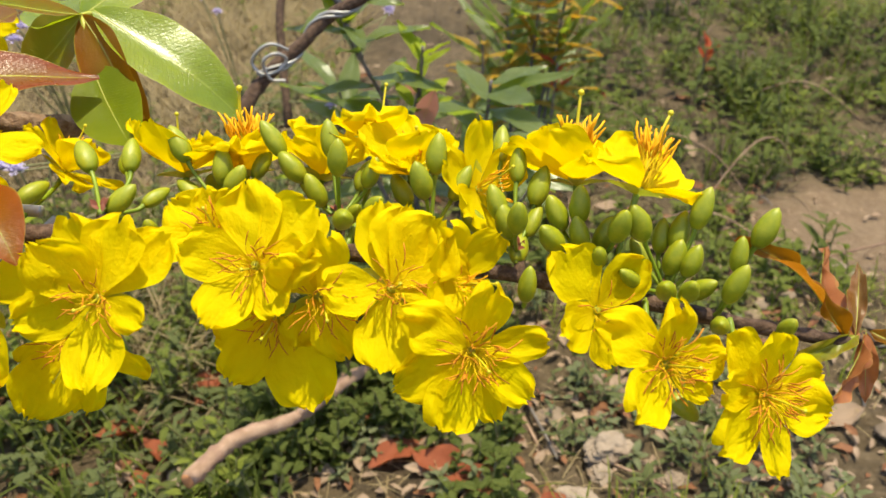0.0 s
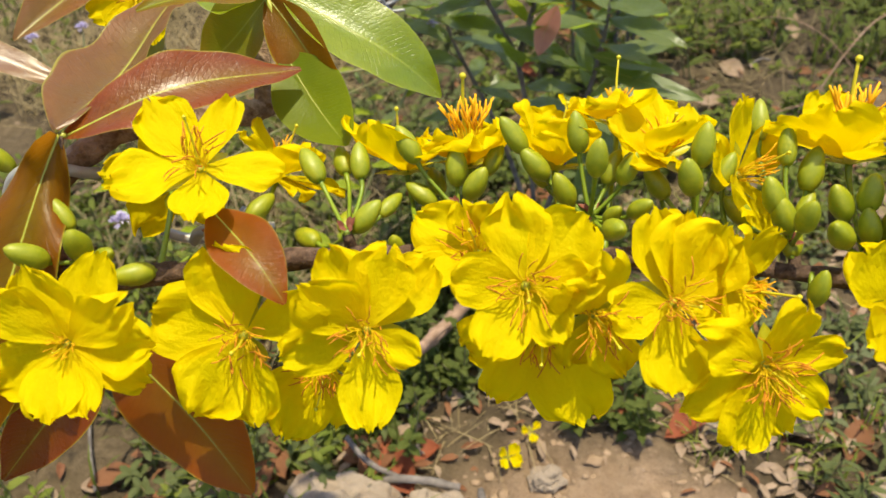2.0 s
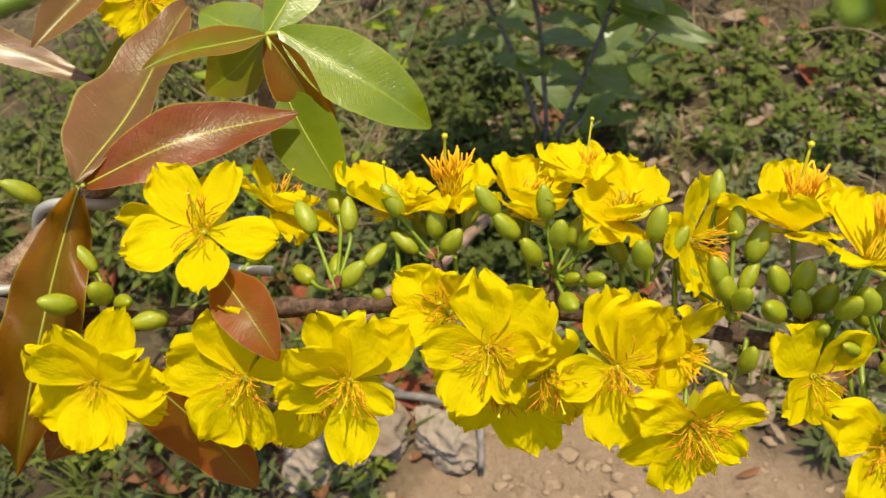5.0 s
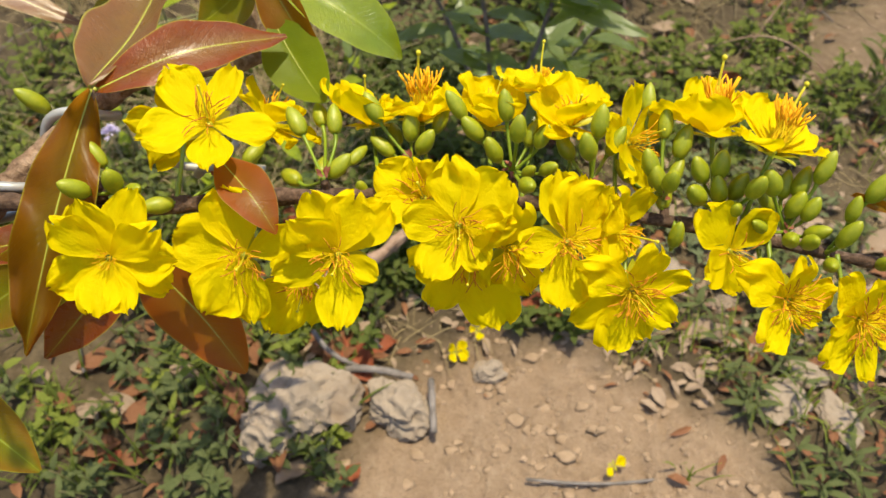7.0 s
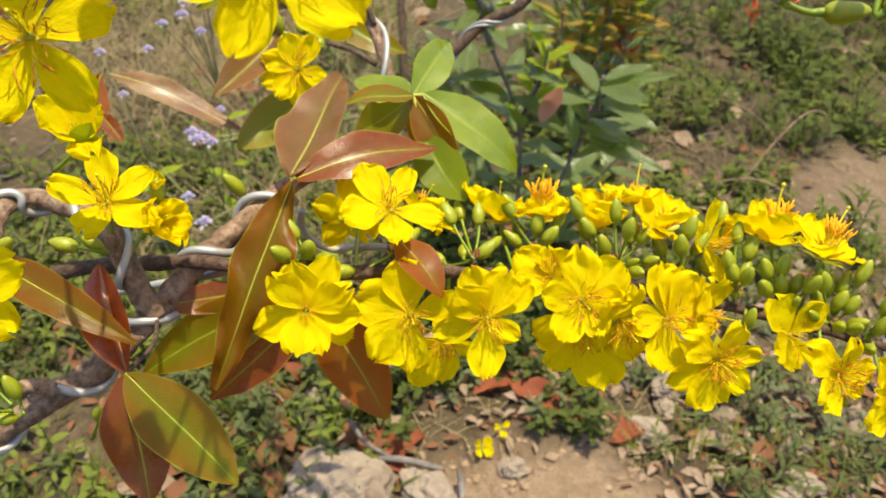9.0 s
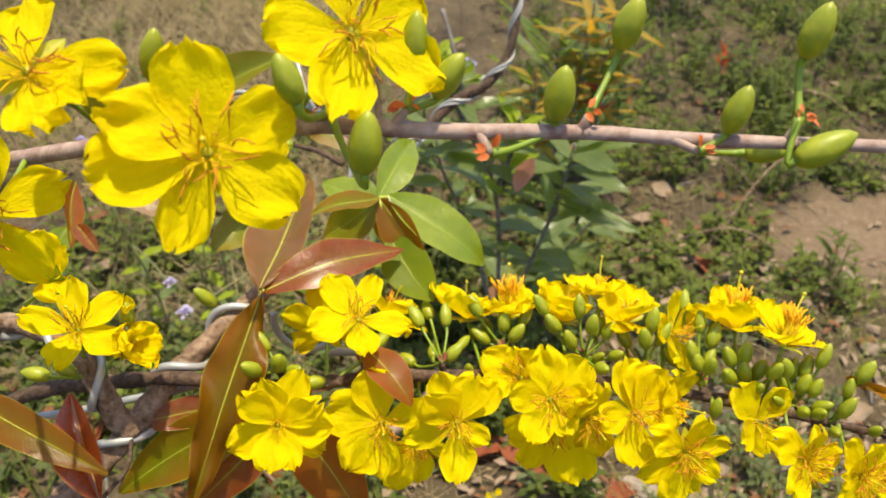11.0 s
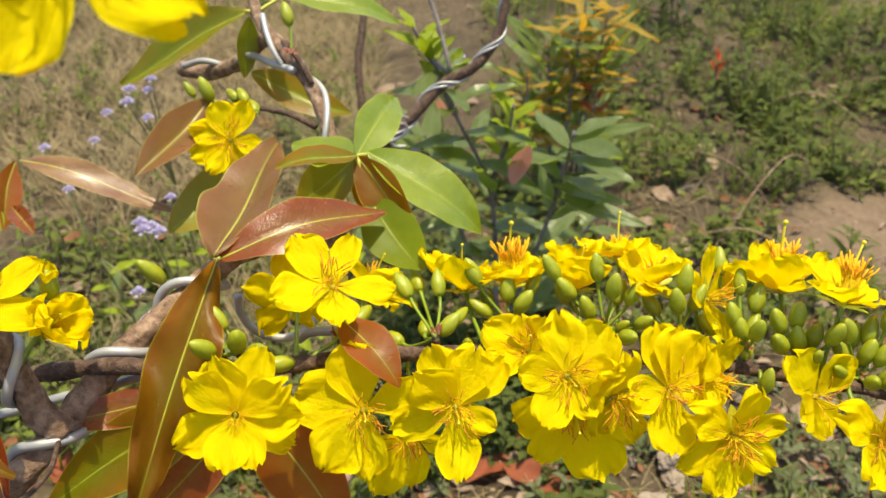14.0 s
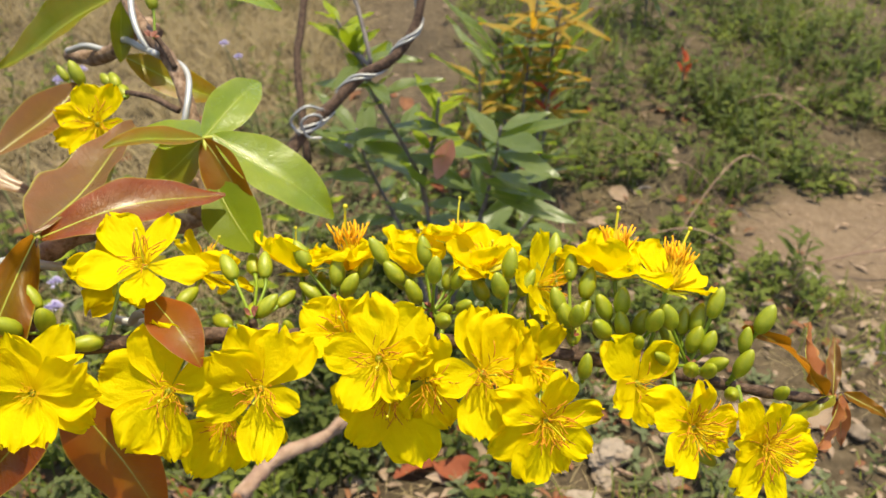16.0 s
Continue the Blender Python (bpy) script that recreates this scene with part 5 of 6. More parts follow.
def chips(seed, count, area, material, label):
    rnd = random.Random(seed)
    rows = []
    for _ in range(count):
        x, y, a = rnd.uniform(area[0], area[1]), rnd.uniform(area[2], area[3]), rnd.uniform(0, 6.28)
        if sand_share(x, y) > 0.4 and rnd.random() < 0.85:
            continue
        l = rnd.uniform(0.006, 0.026)
        rows.append((Vector((x, y, ground_height(x, y) + rnd.uniform(0.001, 0.006))), Vector((math.cos(a), math.sin(a), rnd.uniform(-0.1, 0.35))), Vector((rnd.uniform(-0.5, 0.5), rnd.uniform(-0.5, 0.5), 1)), l, l * rnd.uniform(0.25, 0.6)))
    return tagged(new("leaf_litter", mesh_of("leaf_litter", leaf_cloud(rows), material, False)), label, "litter", kind="stuff")

# ==== weeds ====


def leaf_cloud(rows):
    """Many small folded leaves as one mesh. rows: place, direction, normal, length, width."""
    verts, faces = [], []
    for p, d, up, l, w in rows:
        d = d.normalized()
        side = d.cross(up)
        if side.length < 1e-5:
            side = Vector((1, 0, 0))
        side.normalize()
        nz = side.cross(d)
        i = len(verts)
        verts.append(p)
        for s, k, drop in ((0.3, 0.85, 0.02), (0.68, 0.8, -0.03)):
            c = p + d * l * s + nz * (l * (0.10 * math.sin(s * 3.1)) + drop * l)
            e = side * w * 0.5 * k
            verts.extend((c - e + nz * w * 0.12, c, c + e + nz * w * 0.12))
        verts.append(p + d * l - nz * l * 0.06)
        faces.extend(((i, i + 2, i + 1), (i, i + 3, i + 2), (i + 1, i + 2, i + 5, i + 4), (i + 2, i + 3, i + 6, i + 5), (i + 4, i + 5, i + 7), (i + 5, i + 6, i + 7)))
    return verts, [], faces


chips(1, 1000, (-0.15, 0.75, 0.42, 0.95), DEAD_PALE, "pale dry leaf litter")
chips(4, 130, (0.17, 0.6, 0.2, 0.5), DEAD_PALE, "pale dry leaf litter beside the sand")
chips(5, 200, (0.17, 0.6, 0.2, 0.5), DEAD, "brown leaf litter beside the sand")
chips(2, 900, (-0.6, 0.6, 0.3, 1.1), DEAD, "brown crumbled leaf litter")
chips(3, 900, (-1.5, 1.9, 0.9, 2.6), DEAD_PALE, "dry litter on the far ground")


def weed_material(name, a, b, glow):
    return plain_material(name, a, b, 45, 0.8, 0.25, 0.001, 0.38, glow, random_share=0.7)


WEED = weed_material("weed_green", (0.055, 0.078, 0.011), (0.12, 0.14, 0.022), (0.16, 0.21, 0.02))
WEED_DULL = weed_material("weed_dull_green", (0.055, 0.07, 0.022), (0.11, 0.125, 0.042), (0.13, 0.165, 0.03))
WEED_LIGHT = weed_material("weed_light_green", (0.1, 0.135, 0.015), (0.17, 0.19, 0.03), (0.22, 0.28, 0.025))
# darkest weed tone; patches 5 and 20 use it in place of shade
WEED_DARK = weed_material("weed_dark_green", (0.04, 0.06, 0.009), (0.09, 0.108, 0.02), (0.12, 0.16, 0.016))
WEED_GREY = weed_material("weed_grey_green", (0.1, 0.12, 0.05), (0.15, 0.165, 0.08), (0.14, 0.17, 0.05))
STRAW_GREY = weed_material("grey_straw", (0.12, 0.095, 0.05), (0.2, 0.155, 0.085), (0.19, 0.15, 0.07))
STRAW = weed_material("dry_straw", (0.22, 0.165, 0.08), (0.32, 0.25, 0.135), (0.3, 0.225, 0.1))
STEM_GREEN = plain_material("weed_stem", (0.12, 0.14, 0.04), (0.2, 0.16, 0.07), 80, 0.6, 0.2, 0.0005)


def weed_patch(seed, count, area, height, leaf_length, material, label, per=9, keep=None, slim=0.45):
    rnd = random.Random(seed)
    rows, stems = [], ([], [], [])
    made = 0
    for _ in range(count * 6):
        if made >= count:
            break
        x, y = rnd.uniform(area[0], area[1]), rnd.uniform(area[2], area[3])
        if sand_share(x, y) > 0.35 and rnd.random() < 0.96:
            continue
        if keep is not None and not keep(x, y, rnd):
            continue
        made += 1
        h = height * rnd.uniform(0.35, 1.15)
        g = Vector((x, y, ground_height(x, y) - 0.002))
        top = g + Vector((rnd.uniform(-0.35, 0.35) * h, rnd.uniform(-0.35, 0.35) * h, h))
        n = max(3, int(per * rnd.uniform(0.6, 1.3)))
        a0 = rnd.uniform(0, 6.28)
        for k in range(n):
            s = (k + 0.6) / n
            p = g.lerp(top, s ** 0.8)
            a = a0 + k * 2.4 + rnd.uniform(-0.4, 0.4)
            d = Vector((math.cos(a), math.sin(a), rnd.uniform(-0.2, 0.75)))
            l = leaf_length * rnd.uniform(0.55, 1.2) * (1.1 - 0.35 * s)
            rows.append((p, d, Vector((rnd.uniform(-0.25, 0.25), rnd.uniform(-0.25, 0.25), 1)), l, l * slim * rnd.uniform(0.8, 1.25)))
        v, _, f = tube_data([g, g.lerp(top, 0.5) + Vector((0.003, 0, 0)), top], 0.0006 + 0.006 * h, 3, close=False)
        o = len(stems[0])
        stems[0].extend(v)
        stems[2].extend(tuple(i + o for i in q) for q in f)
    ob = tagged(new("weeds", mesh_of("weeds", leaf_cloud(rows), material, False)), label, "plants", kind="stuff")
    part("weed_stems", mesh_of("weed_stems", stems, STEM_GREEN), ob)
    return ob


def grass_patch(seed, count, area, length, material, label, keep=None, width=0.003, lie=0.0, tuft=7):
    rnd = random.Random(seed)
    verts, faces = [], []
    made = 0
    for _ in range(count * 5):
        if made >= count:
            break
        x, y = rnd.uniform(area[0], area[1]), rnd.uniform(area[2], area[3])
        if sand_share(x, y) > 0.3 and rnd.random() < 0.97:
            continue
        if keep is not None and not keep(x, y, rnd):
            continue
        made += 1
        for k in range(rnd.randint(2, tuft)):
            g = Vector((x + rnd.uniform(-0.012, 0.012), y + rnd.uniform(-0.012, 0.012), 0))
            g.z = ground_height(g.x, g.y) - 0.002
            a = rnd.uniform(0, 6.28)
            l = length * rnd.uniform(0.4, 1.2)
            out = rnd.uniform(0.2, 0.7) + lie
            d = Vector((math.cos(a), math.sin(a), 0))
            side = Vector((-d.y, d.x, 0)) * width * 0.5 * rnd.uniform(0.6, 1.2)
            i = len(verts)
            for s, w in ((0, 1), (0.35, 0.95), (0.7, 0.7)):
                c = g + d * l * out * s * (0.5 + 0.5 * s) + Vector((0, 0, l * (1 - 0.8 * min(out, 1)) * s * (1.25 - 0.45 * s) + 0.002))
                verts.extend((c - side * w, c + side * w))
            verts.append(g + d * l * out + Vector((0, 0, l * (1 - 0.8 * min(out, 1)) * 0.85)))
            faces.extend(((i, i + 1, i + 3, i + 2), (i + 2, i + 3, i + 5, i + 4), (i + 4, i + 5, i + 6)))
    return tagged(new("grass", mesh_of("grass", (verts, [], faces), material, False)), label, "grass", kind="stuff")


def patchy(scale, level, z=0.0):
    return lambda x, y, rnd: noise.noise(Vector((x * scale, y * scale, z))) + rnd.uniform(-0.25, 0.25) > level


def right_back(x, y, rnd):
    return (y > 0.62 + 0.35 * max(0, x - 0.1)) and noise.noise(Vector((x * 4, y * 4, 8))) + rnd.uniform(-0.2, 0.2) > 0.08


weed_patch(1, 520, (-0.75, -0.09, 0.30, 0.85), 0.05, 0.019, WEED_DULL, "low green weeds with small oval leaves", 9, patchy(6, -0.12), 0.45)
weed_patch(2, 100, (-0.7, -0.1, 0.36, 0.8), 0.06, 0.022, WEED_LIGHT, "fresh light green weeds", 8, patchy(7, 0.05, 4), 0.4)
weed_patch(3, 240, (-1.5, -0.1, 0.75, 2.4), 0.10, 0.026, WEED, "knee-low green weeds farther off", 10, patchy(3, 0.0, 2), 0.4)
weed_patch(4, 420, (0.0, 1.1, 0.72, 1.5), 0.05, 0.02, WEED, "creeping green weeds on the bank", 9, right_back, 0.5)
weed_patch(17, 120, (0.1, 1.3, 0.8, 2.0), 0.10, 0.045, WEED_DARK, "taller dark weeds with pointed leaves", 8, patchy(4, 0.12, 21), 0.25)
# dense dark leaves imitate the shade at the far right
weed_patch(5, 520, (0.1, 2.1, 1.2, 2.8), 0.10, 0.03, WEED_DARK, "dark green undergrowth, its dark tone standing in for shade", 10, patchy(3, 0.14, 9), 0.42)
weed_patch(6, 420, (0.15, 1.8, 0.95, 2.6), 0.06, 0.022, WEED_LIGHT, "light green undergrowth", 9, patchy(4, 0.2, 12), 0.36)
weed_patch(7, 150, (-0.05, 0.45, 0.48, 0.8), 0.03, 0.017, WEED_GREY, "small grey-green seedlings among litter", 7, patchy(9, -0.05, 5), 0.42)
weed_patch(8, 400, (-0.12, 0.14, 0.46, 0.95), 0.06, 0.02, WEED_DARK, "dark green weeds below the shrub", 9, patchy(7, -0.1, 6), 0.5)
weed_patch(9, 700, (-2.5, 3.5, 2.3, 5.5), 0.25, 0.07, WEED_DARK, "far undergrowth", 10, None, 0.4)
weed_patch(10, 5, (-0.115, -0.085, 0.365, 0.385), 0.03, 0.018, WEED_LIGHT, "light green seedling beside the rocks", 7, lambda x, y, r: True, 0.5)
weed_patch(18, 55, (0.19, 0.6, 0.24, 0.66), 0.045, 0.023, WEED_DULL, "scattered slender green weeds on bare soil", 8, patchy(8, 0.0, 31), 0.22)
weed_patch(19, 60, (0.25, 0.66, 0.25, 0.62), 0.045, 0.026, WEED_DULL, "weeds with lance-shaped leaves beside the sand", 9, patchy(9, -0.1, 41), 0.24)
# more dark leaf colour in place of shade on the far bank
weed_patch(20, 380, (0.6, 2.4, 1.35, 3.2), 0.09, 0.034, WEED_DARK, "undergrowth on the far bank, its dark tone standing in for shade", 9, patchy(3, 0.0, 51), 0.4)
weed_patch(21, 170, (-0.62, -0.14, 0.55, 0.98), 0.08, 0.022, WEED, "green weeds below the mauve flowers", 9, patchy(6, -0.05, 61), 0.42)
weed_patch(22, 150, (-0.32, 0.02, 0.85, 1.35), 0.07, 0.024, WEED_DULL, "dull green weeds in the dry grass", 9, patchy(5, 0.05, 71), 0.4)
grass_patch(11, 480, (-0.7, -0.08, 0.32, 1.0), 0.08, WEED, "thin green grass", patchy(5, -0.1, 3))
grass_patch(12, 240, (0.14, 0.75, 0.3, 0.95), 0.06, WEED_LIGHT, "sparse thin grass", patchy(6, 0.0, 7), 0.0022)
grass_patch(13, 3600, (-1.6, -0.12, 0.62, 2.8), 0.15, STRAW, "dry straw-coloured grass", patchy(2.5, -0.15, 11), 0.0022, 0.25, 8)
grass_patch(14, 900, (0.1, 2.0, 1.0, 2.8), 0.12, WEED, "green grass on the bank", patchy(3.5, 0.1, 14), 0.003)
grass_patch(15, 380, (-0.1, 0.9, 0.45, 1.3), 0.055, STRAW, "dry grass litter", patchy(5, -0.2, 15), 0.0014, 0.55, 5)
grass_patch(16, 1300, (0.05, 1.9, 0.9, 2.8), 0.08, STRAW_GREY, "dry grass litter farther off", patchy(3, 0.0, 18), 0.002, 0.4, 6)

# ==== shrub with long leaves behind the branch ====
SHRUB_GREEN = leaf_material("shrub_leaf", (0.085, 0.125, 0.02), (0.14, 0.175, 0.034), (0.2, 0.24, 0.07), (0.3, 0.4, 0.03), 0.42, 0.33, 1.1)
SHRUB_LIGHT = leaf_material("shrub_young_leaf", (0.2, 0.26, 0.008), (0.26, 0.3, 0.012), (0.28, 0.32, 0.04), (0.42, 0.52, 0.015), 0.3, 0.4, 0.15)
ORANGE_LEAF = leaf_material("variegated_orange_leaf", (0.38, 0.19, 0.035), (0.26, 0.27, 0.035), (0.4, 0.3, 0.03), (0.62, 0.34, 0.02), 0.42, 0.5, 0.05)
RED_SHOOT = leaf_material("scarlet_shoot_leaf", (0.42, 0.05, 0.02), (0.45, 0.1, 0.03), (0.4, 0.16, 0.05), (0.5, 0.08, 0.02), 0.25, 0.45, 0.1)


def blade_mesh(seed, material, slim):
    rnd = random.Random(seed)
    c, f = rnd.uniform(-0.22, 0.1), rnd.uniform(0.15, 0.4)

    def shape(u, v):
        x = 2 * u - 1
        w = slim * 0.5 * (0.06 + math.sin(math.pi * v ** 0.92) ** 0.9)
        return Vector((w * x, v, c * v * v + f * w * abs(x) + 0.02 * math.sin(11 * v + 3 * x)))
    return grid_sheet("leaf", 9, 4, shape, material)


SHRUB_BLADES = [blade_mesh(s, SHRUB_GREEN, w) for s, w in ((1, 0.28), (2, 0.32), (3, 0.25), (4, 0.34))]
YOUNG_BLADES = [blade_mesh(s, SHRUB_LIGHT, w) for s, w in ((5, 0.32), (6, 0.36))]
ORANGE_BLADES = [blade_mesh(s, ORANGE_LEAF, w) for s, w in ((7, 0.12), (8, 0.16))]
NARROW_BLADES = [blade_mesh(s, SHRUB_GREEN, w) for s, w in ((9, 0.11), (10, 0.14))]
SCARLET_BLADES = [blade_mesh(s, RED_SHOOT, w) for s, w in ((11, 0.3), (12, 0.25))]


def shrub(label, shoots, seed, wood=STICK_DARK):
    """shoots: path, leaves, length, blades, share of the bare lower stem, upward lift."""
    rnd = random.Random(seed)
    ob = thing("shrub", (0, 0, 0), label, "shrub")
    for path, count, length, blades, bare, lift in shoots:
        tube("stem", path, lambda s: 0.0032 - 0.0018 * s, wood, ob, 7, 20, 0.15, seed)
        pts = curve_points(path, 40)
        for k in range(count):
            s = bare + (1 - bare) * (k + 0.5) / count
            p = pts[min(39, int(s * 39))]
            a = k * 2.4 + rnd.uniform(-0.5, 0.5)
            d = Vector((math.cos(a), math.sin(a) * 0.9, lift + rnd.uniform(-0.35, 0.45)))
            nod = Matrix.Rotation(rnd.uniform(-0.2, 0.2), 4, "X")
            d.normalize()
            up = Vector((rnd.uniform(-0.3, 0.3), rnd.uniform(-0.4, 0.1), 1))
            z = (up - d * up.dot(d)).normalized()
            m = Matrix.Translation(p) @ Matrix((d.cross(z), d, z)).transposed().to_4x4() @ nod @ Matrix.Scale(length * rnd.uniform(0.7, 1.2), 4)
            part("leaf", blades[rnd.randrange(len(blades))], ob, m)
    return ob


shrub("leafy dark green shrub with long narrow leaves", [
    ([(0.055, 0.76, 0.0), (0.05, 0.735, 0.13), (0.037, 0.714, 0.255), (0.0, 0.70, 0.345), (-0.02, 0.70, 0.40)], 22, 0.066, SHRUB_BLADES, 0.25, 0.35),
    ([(0.06, 0.755, 0.02), (0.09, 0.72, 0.16), (0.11, 0.70, 0.27), (0.115, 0.69, 0.33)], 17, 0.074, SHRUB_BLADES, 0.25, 0.3),
    ([(0.05, 0.77, 0.02), (0.02, 0.77, 0.14), (-0.02, 0.76, 0.25), (-0.03, 0.75, 0.30)], 16, 0.064, SHRUB_BLADES, 0.25, 0.3),
    ([(0.06, 0.76, 0.0), (0.12, 0.77, 0.1), (0.17, 0.76, 0.19)], 16, 0.07, SHRUB_BLADES, 0.2, 0.2),
    ([(0.0, 0.70, 0.345), (-0.02, 0.71, 0.39), (-0.04, 0.714, 0.43)], 16, 0.038, YOUNG_BLADES, 0.2, 0.6),
    ([(0.037, 0.714, 0.255), (0.05, 0.70, 0.31), (0.055, 0.69, 0.36)], 12, 0.036, YOUNG_BLADES, 0.3, 0.6)], 3)
leaf((0.066, 0.648, 0.338), (0.052, 0.655, 0.292), 0.019, (0.1, -0.8, 0.5), LEAF_PINK_HIGHLIGHT, "pinkish red young leaf on the shrub, a highlight in its colour", 0.03, 0.3, 0.3, 80, "leaves of the shrub")
leaf((0.10, 0.70, 0.30), (0.185, 0.675, 0.345), 0.016, (0.0, -0.5, 0.9), SHRUB_GREEN, "long grey-green leaf of the shrub", -0.03, 0.3, 0.3, 81, "leaves of the shrub")
leaf((0.105, 0.70, 0.25), (0.195, 0.665, 0.232), 0.022, (0.0, -0.5, 0.9), SHRUB_GREEN, "broad grey-green leaf of the shrub", -0.05, 0.2, 0.3, 82, "leaves of the shrub")
leaf((0.10, 0.70, 0.265), (0.17, 0.66, 0.262), 0.016, (0.0, -0.5, 0.9), SHRUB_GREEN, "grey-green leaf of the shrub", -0.05, 0.2, 0.3, 83, "leaves of the shrub")
shrub("tall orange and green narrow-leaved plant", [
    ([(0.19, 1.10, 0.0), (0.195, 1.10, 0.16), (0.205, 1.095, 0.34)], 32, 0.07, ORANGE_BLADES, 0.45, 0.2),
    ([(0.215, 1.11, 0.0), (0.225, 1.11, 0.15), (0.24, 1.10, 0.32)], 28, 0.07, ORANGE_BLADES, 0.5, 0.1),
    ([(0.13, 1.09, 0.0), (0.13, 1.085, 0.12), (0.125, 1.08, 0.235)], 16, 0.07, ORANGE_BLADES, 0.4, 0.1),
    ([(0.18, 1.12, 0.0), (0.17, 1.12, 0.15), (0.16, 1.12, 0.26)], 24, 0.13, NARROW_BLADES, 0.1, 0.9),
    ([(0.21, 1.12, 0.0), (0.22, 1.12, 0.15), (0.25, 1.12, 0.24)], 20, 0.12, NARROW_BLADES, 0.1, 0.9)], 4)
shrub("slender plant with scarlet shoots", [([(0.23, 1.10, 0.0), (0.23, 1.095, 0.1), (0.232, 1.09, 0.2)], 5, 0.03, SCARLET_BLADES, 0.75, 0.6)], 5)
shrub("slender plant with a scarlet shoot", [([(0.59, 1.535, 0.0), (0.59, 1.53, 0.07)], 5, 0.04, SCARLET_BLADES, 0.5, 1.6)], 6)
shrub("feathery light green plant", [([(0.62, 1.95, 0.0), (0.6, 1.95, 0.2), (0.58, 1.94, 0.34)], 50, 0.10, NARROW_BLADES, 0.2, -0.2)], 7)

# twisted stem with wire behind
back_stem = thing("stem", (0, 0, 0), "grey-brown wired stem curving upwards behind", "stem")
BACK = [(-0.0858, 0.5827, 0.3356), (-0.0660, 0.6061, 0.3617), (-0.0386, 0.6257, 0.3826), (-0.0137, 0.6386, 0.4025), (0.0132, 0.6417, 0.4171), (0.0316, 0.6493, 0.4379), (0.0389, 0.6591, 0.4612), (0.0425, 0.6742, 0.4919)]
tube("bark", BACK, lambda s: 0.0060 - 0.0026 * s, BARK, back_stem, 10, 50, 0.25, 12)
wound_wire(BACK[1:], lambda s: 0.0062 - 0.0022 * s, 3.4, 0.0012, 0.3, 130)
wound_wire(BACK[1:], lambda s: 0.0062 - 0.0022 * s, 3.4, 0.0012, 1.0, 130)
loose_wire([(-0.045, 0.612, 0.384), (-0.056, 0.604, 0.391), (-0.066, 0.602, 0.386), (-0.072, 0.604, 0.376), (-0.064, 0.600, 0.369), (-0.052, 0.602, 0.371), (-0.046, 0.606, 0.379), (-0.053, 0.600, 0.385), (-0.062, 0.598, 0.379), (-0.058, 0.598, 0.366), (-0.047, 0.600, 0.364)], 0.0012, 60)
side = thing("stem", (0, 0, 0), "dark thin bare stem behind the shrub", "stem")
tube("bark", [(-0.0933, 0.8027, 0.2313), (-0.1042, 0.8666, 0.3230), (-0.0991, 0.8925, 0.3608), (-0.0909, 0.9295, 0.4146)], lambda s: 0.0046, BARK, side, 7, 14, 0.2, 5)
thin = thing("stem", (0, 0, 0), "thin dark bare twig above the shrub", "stem")
tube("bark", [(-0.02, 0.70, 0.40), (-0.0072, 0.6739, 0.4012), (-0.0163, 0.6989, 0.4368), (-0.0257, 0.7167, 0.4620)], lambda s: 0.0021, STICK_DARK, thin, 6, 12, 0.2, 5)

# arching dry stalks on the bank
_r = random.Random(77)
for i in range(16):
    x, y, a = _r.uniform(0.15, 1.0), _r.uniform(0.85, 1.8), _r.uniform(-0.6, 0.9)
    l, h = _r.uniform(0.1, 0.3), _r.uniform(0.03, 0.11)
    p = [Vector((x + l * q * math.cos(a), y + l * q * math.sin(a), ground_height(x, y) + h * math.sin(math.pi * q))) for q in (0, 0.25, 0.5, 0.75, 1)]
    p[-1].z = ground_height(p[-1].x, p[-1].y)
    stalk_ = thing("dry_stalk", (0, 0, 0), "thin arching dry stalk among the weeds", "stalk", "dry stalks on the bank")
    tube("stem", p, _r.uniform(0.0006, 0.0014), STICK, stalk_, 5, 14, 0.15, i)

# ==== mauve weeds in flower ====
MAUVE = plain_material("mauve_floret", (0.46, 0.39, 0.58), (0.62, 0.57, 0.7), 400, 0.6, 0.4, 0.001, 0.25, (0.5, 0.4, 0.7))


def puff_mesh():
    rnd = random.Random(2)
    rows = []
    for _ in range(60):
        d = Vector((rnd.gauss(0, 1), rnd.gauss(0, 1), abs(rnd.gauss(0, 1)))).normalized()
        rows.append((d * 0.25, d, Vector((rnd.uniform(-1, 1), rnd.uniform(-1, 1), 1)), 0.75, 0.22))
    return mesh_of("floret_head", leaf_cloud(rows), MAUVE, False)


PUFF = puff_mesh()


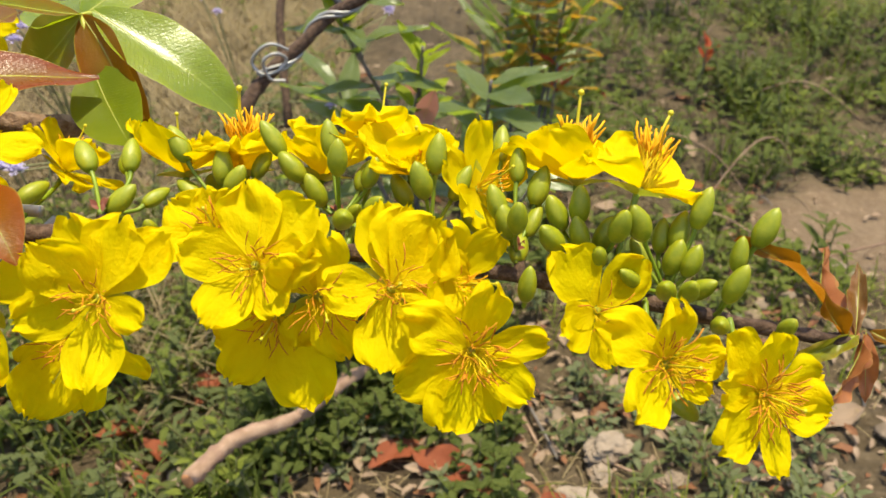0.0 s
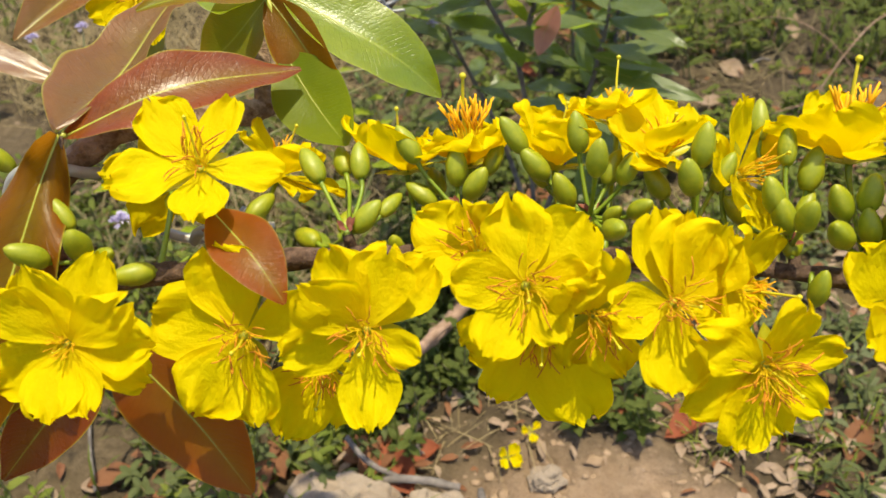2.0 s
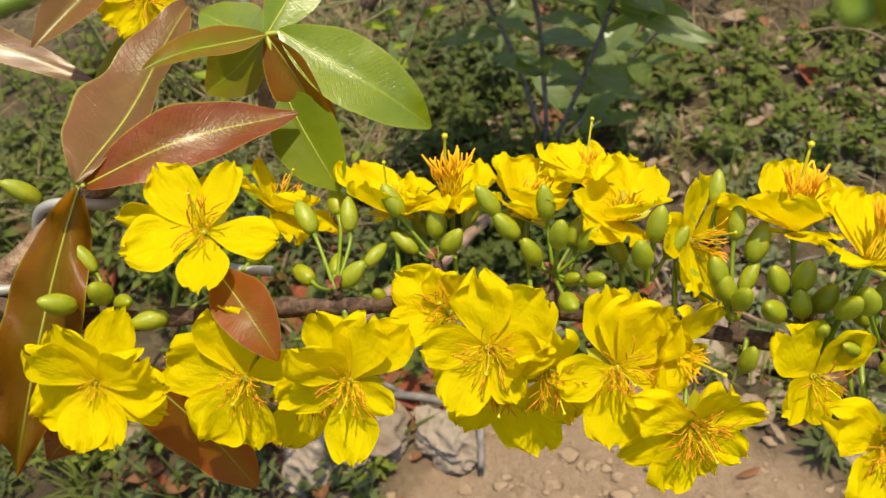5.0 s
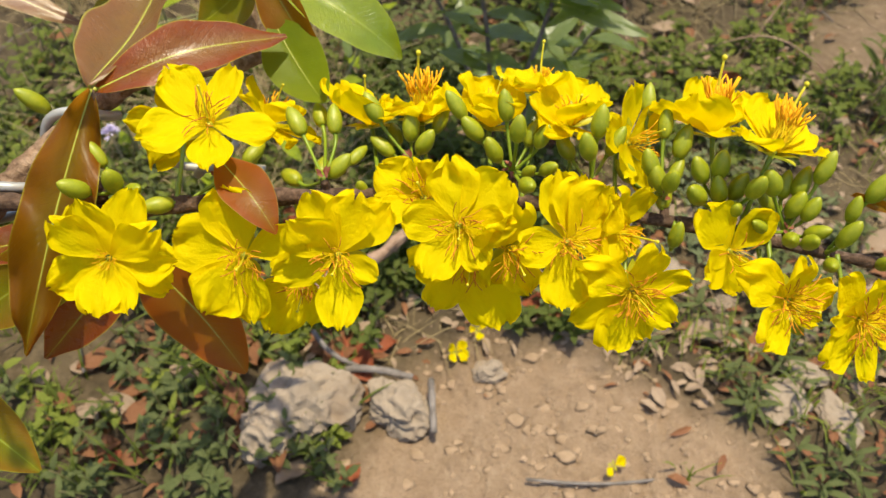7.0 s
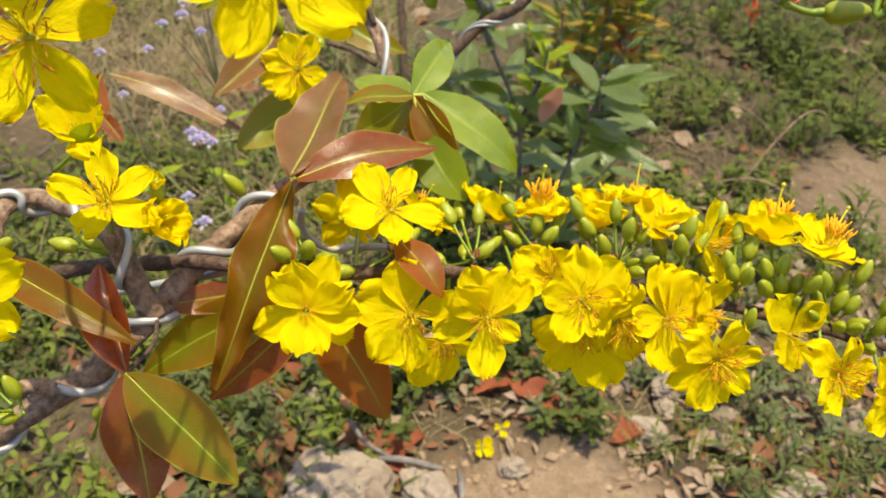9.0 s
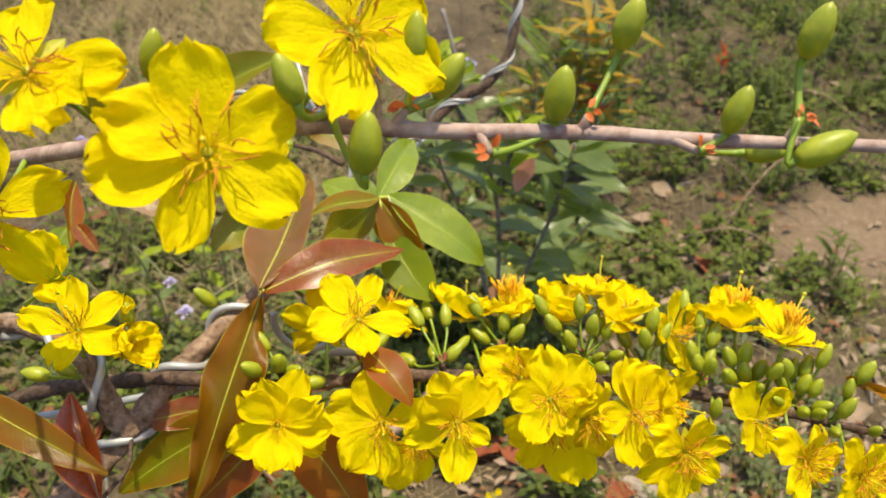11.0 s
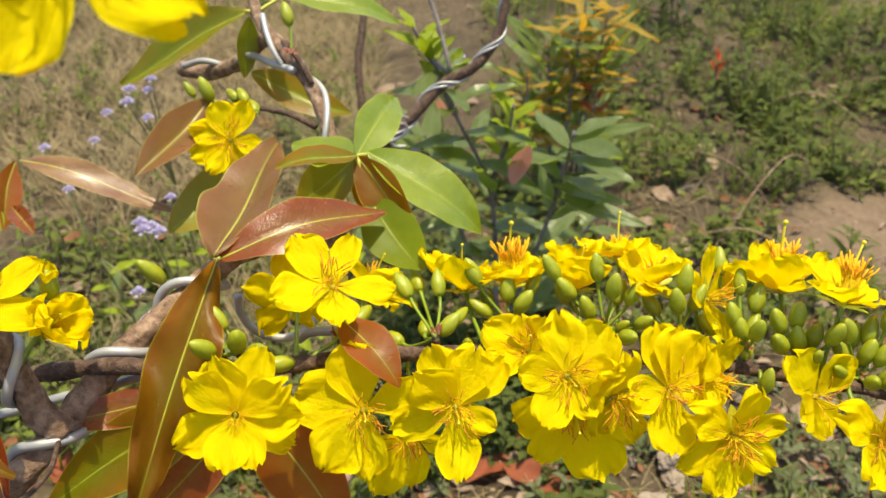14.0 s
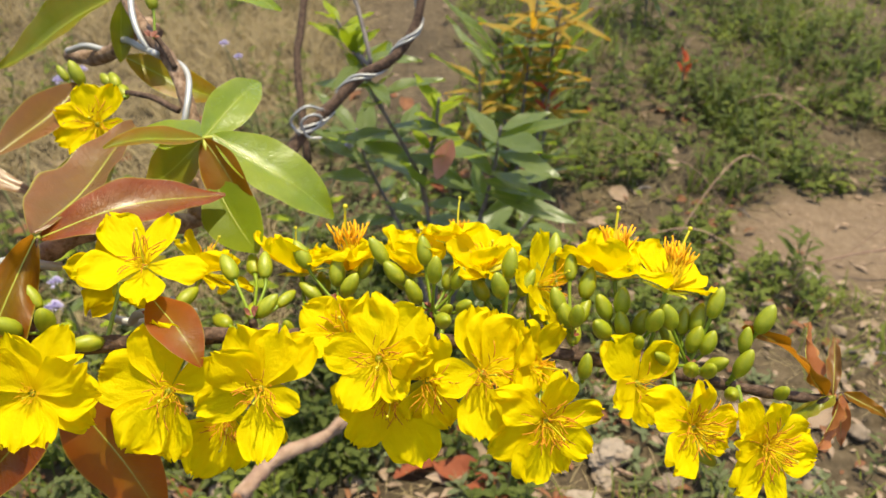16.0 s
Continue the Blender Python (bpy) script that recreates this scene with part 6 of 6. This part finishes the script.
def mauve_weed(places, foot, seed):
    rnd = random.Random(seed)
    ob = thing("flowering_weed", (0, 0, 0), "green weed with small mauve flower heads", "weed", "flowering weeds")
    f = Vector(foot)
    fork = f.lerp(Vector(places[0]), 0.65)
    tube("stem", [f, f.lerp(fork, 0.5) + Vector((0.006, 0, 0)), fork], 0.0014, STEM_GREEN, ob, 6, 8)
    for p in places:
        p = Vector(p)
        tube("stem", [fork, fork.lerp(p, 0.5) + Vector((0, 0, 0.006)), p], 0.0009, STEM_GREEN, ob, 5, 7)
        part("flower_head", PUFF, ob, Matrix.Translation(p) @ Matrix.Scale(rnd.uniform(0.0062, 0.0085), 4), "small fluffy mauve flower head")
    for k in range(9):
        s = 0.15 + 0.8 * k / 9
        a = k * 2.4
        d = Vector((math.cos(a), math.sin(a), 0.3))
        z = (Vector((0, -0.2, 1)) - d.normalized() * 0.3).normalized()
        z = (z - d.normalized() * z.dot(d.normalized())).normalized()
        part("leaf", YOUNG_BLADES[k % 2] if k % 3 else SHRUB_BLADES[k % 4], ob, Matrix.Translation(f.lerp(fork, s)) @ Matrix((d.normalized().cross(z), d.normalized(), z)).transposed().to_4x4() @ Matrix.Scale(0.034 * rnd.uniform(0.7, 1.2), 4))


mauve_weed([(-0.3100, 0.7748, 0.3560), (-0.3324, 0.7694, 0.3469), (-0.3313, 0.7528, 0.3405), (-0.3172, 0.7779, 0.3424), (-0.3110, 0.7428, 0.3272), (-0.3563, 0.7567, 0.3274)], (-0.31, 0.78, 0.0), 1)
mauve_weed([(-0.2965, 0.6225, 0.2771), (-0.2862, 0.6200, 0.2741), (-0.2741, 0.6526, 0.2866)], (-0.25, 0.66, 0.0), 2)
mauve_weed([(-0.3979, 0.7135, 0.2629), (-0.4453, 0.7843, 0.2749), (-0.3865, 0.7777, 0.2858), (-0.2924, 0.5702, 0.2368)], (-0.38, 0.74, 0.0), 3)
mauve_weed([(-0.1881, 0.8839, 0.3439), (-0.1721, 0.8747, 0.3314), (-0.0402, 0.7672, 0.2706), (0.0100, 0.9201, 0.3182)], (-0.10, 0.86, 0.0), 4)
mauve_weed([(0.0142, 0.8641, 0.3380), (-0.2780, 0.5803, 0.2964), (-0.2642, 0.5789, 0.2951), (-0.2468, 0.4775, 0.2809)], (-0.2, 0.66, 0.0), 5)

# far bank that closes the view
bank = grid_sheet("backdrop", 20, 60, lambda u, v: Vector(((u - 0.5) * 60, 14 + 30 * v + 3 * math.sin(u * 9), 0.2 + 5 * v ** 0.7 + 0.6 * noise.noise(Vector((u * 25, v * 7, 0)))) ), WEED_DARK)
tagged(new("backdrop", bank), "distant dark green wooded bank", "bank", kind="structure")
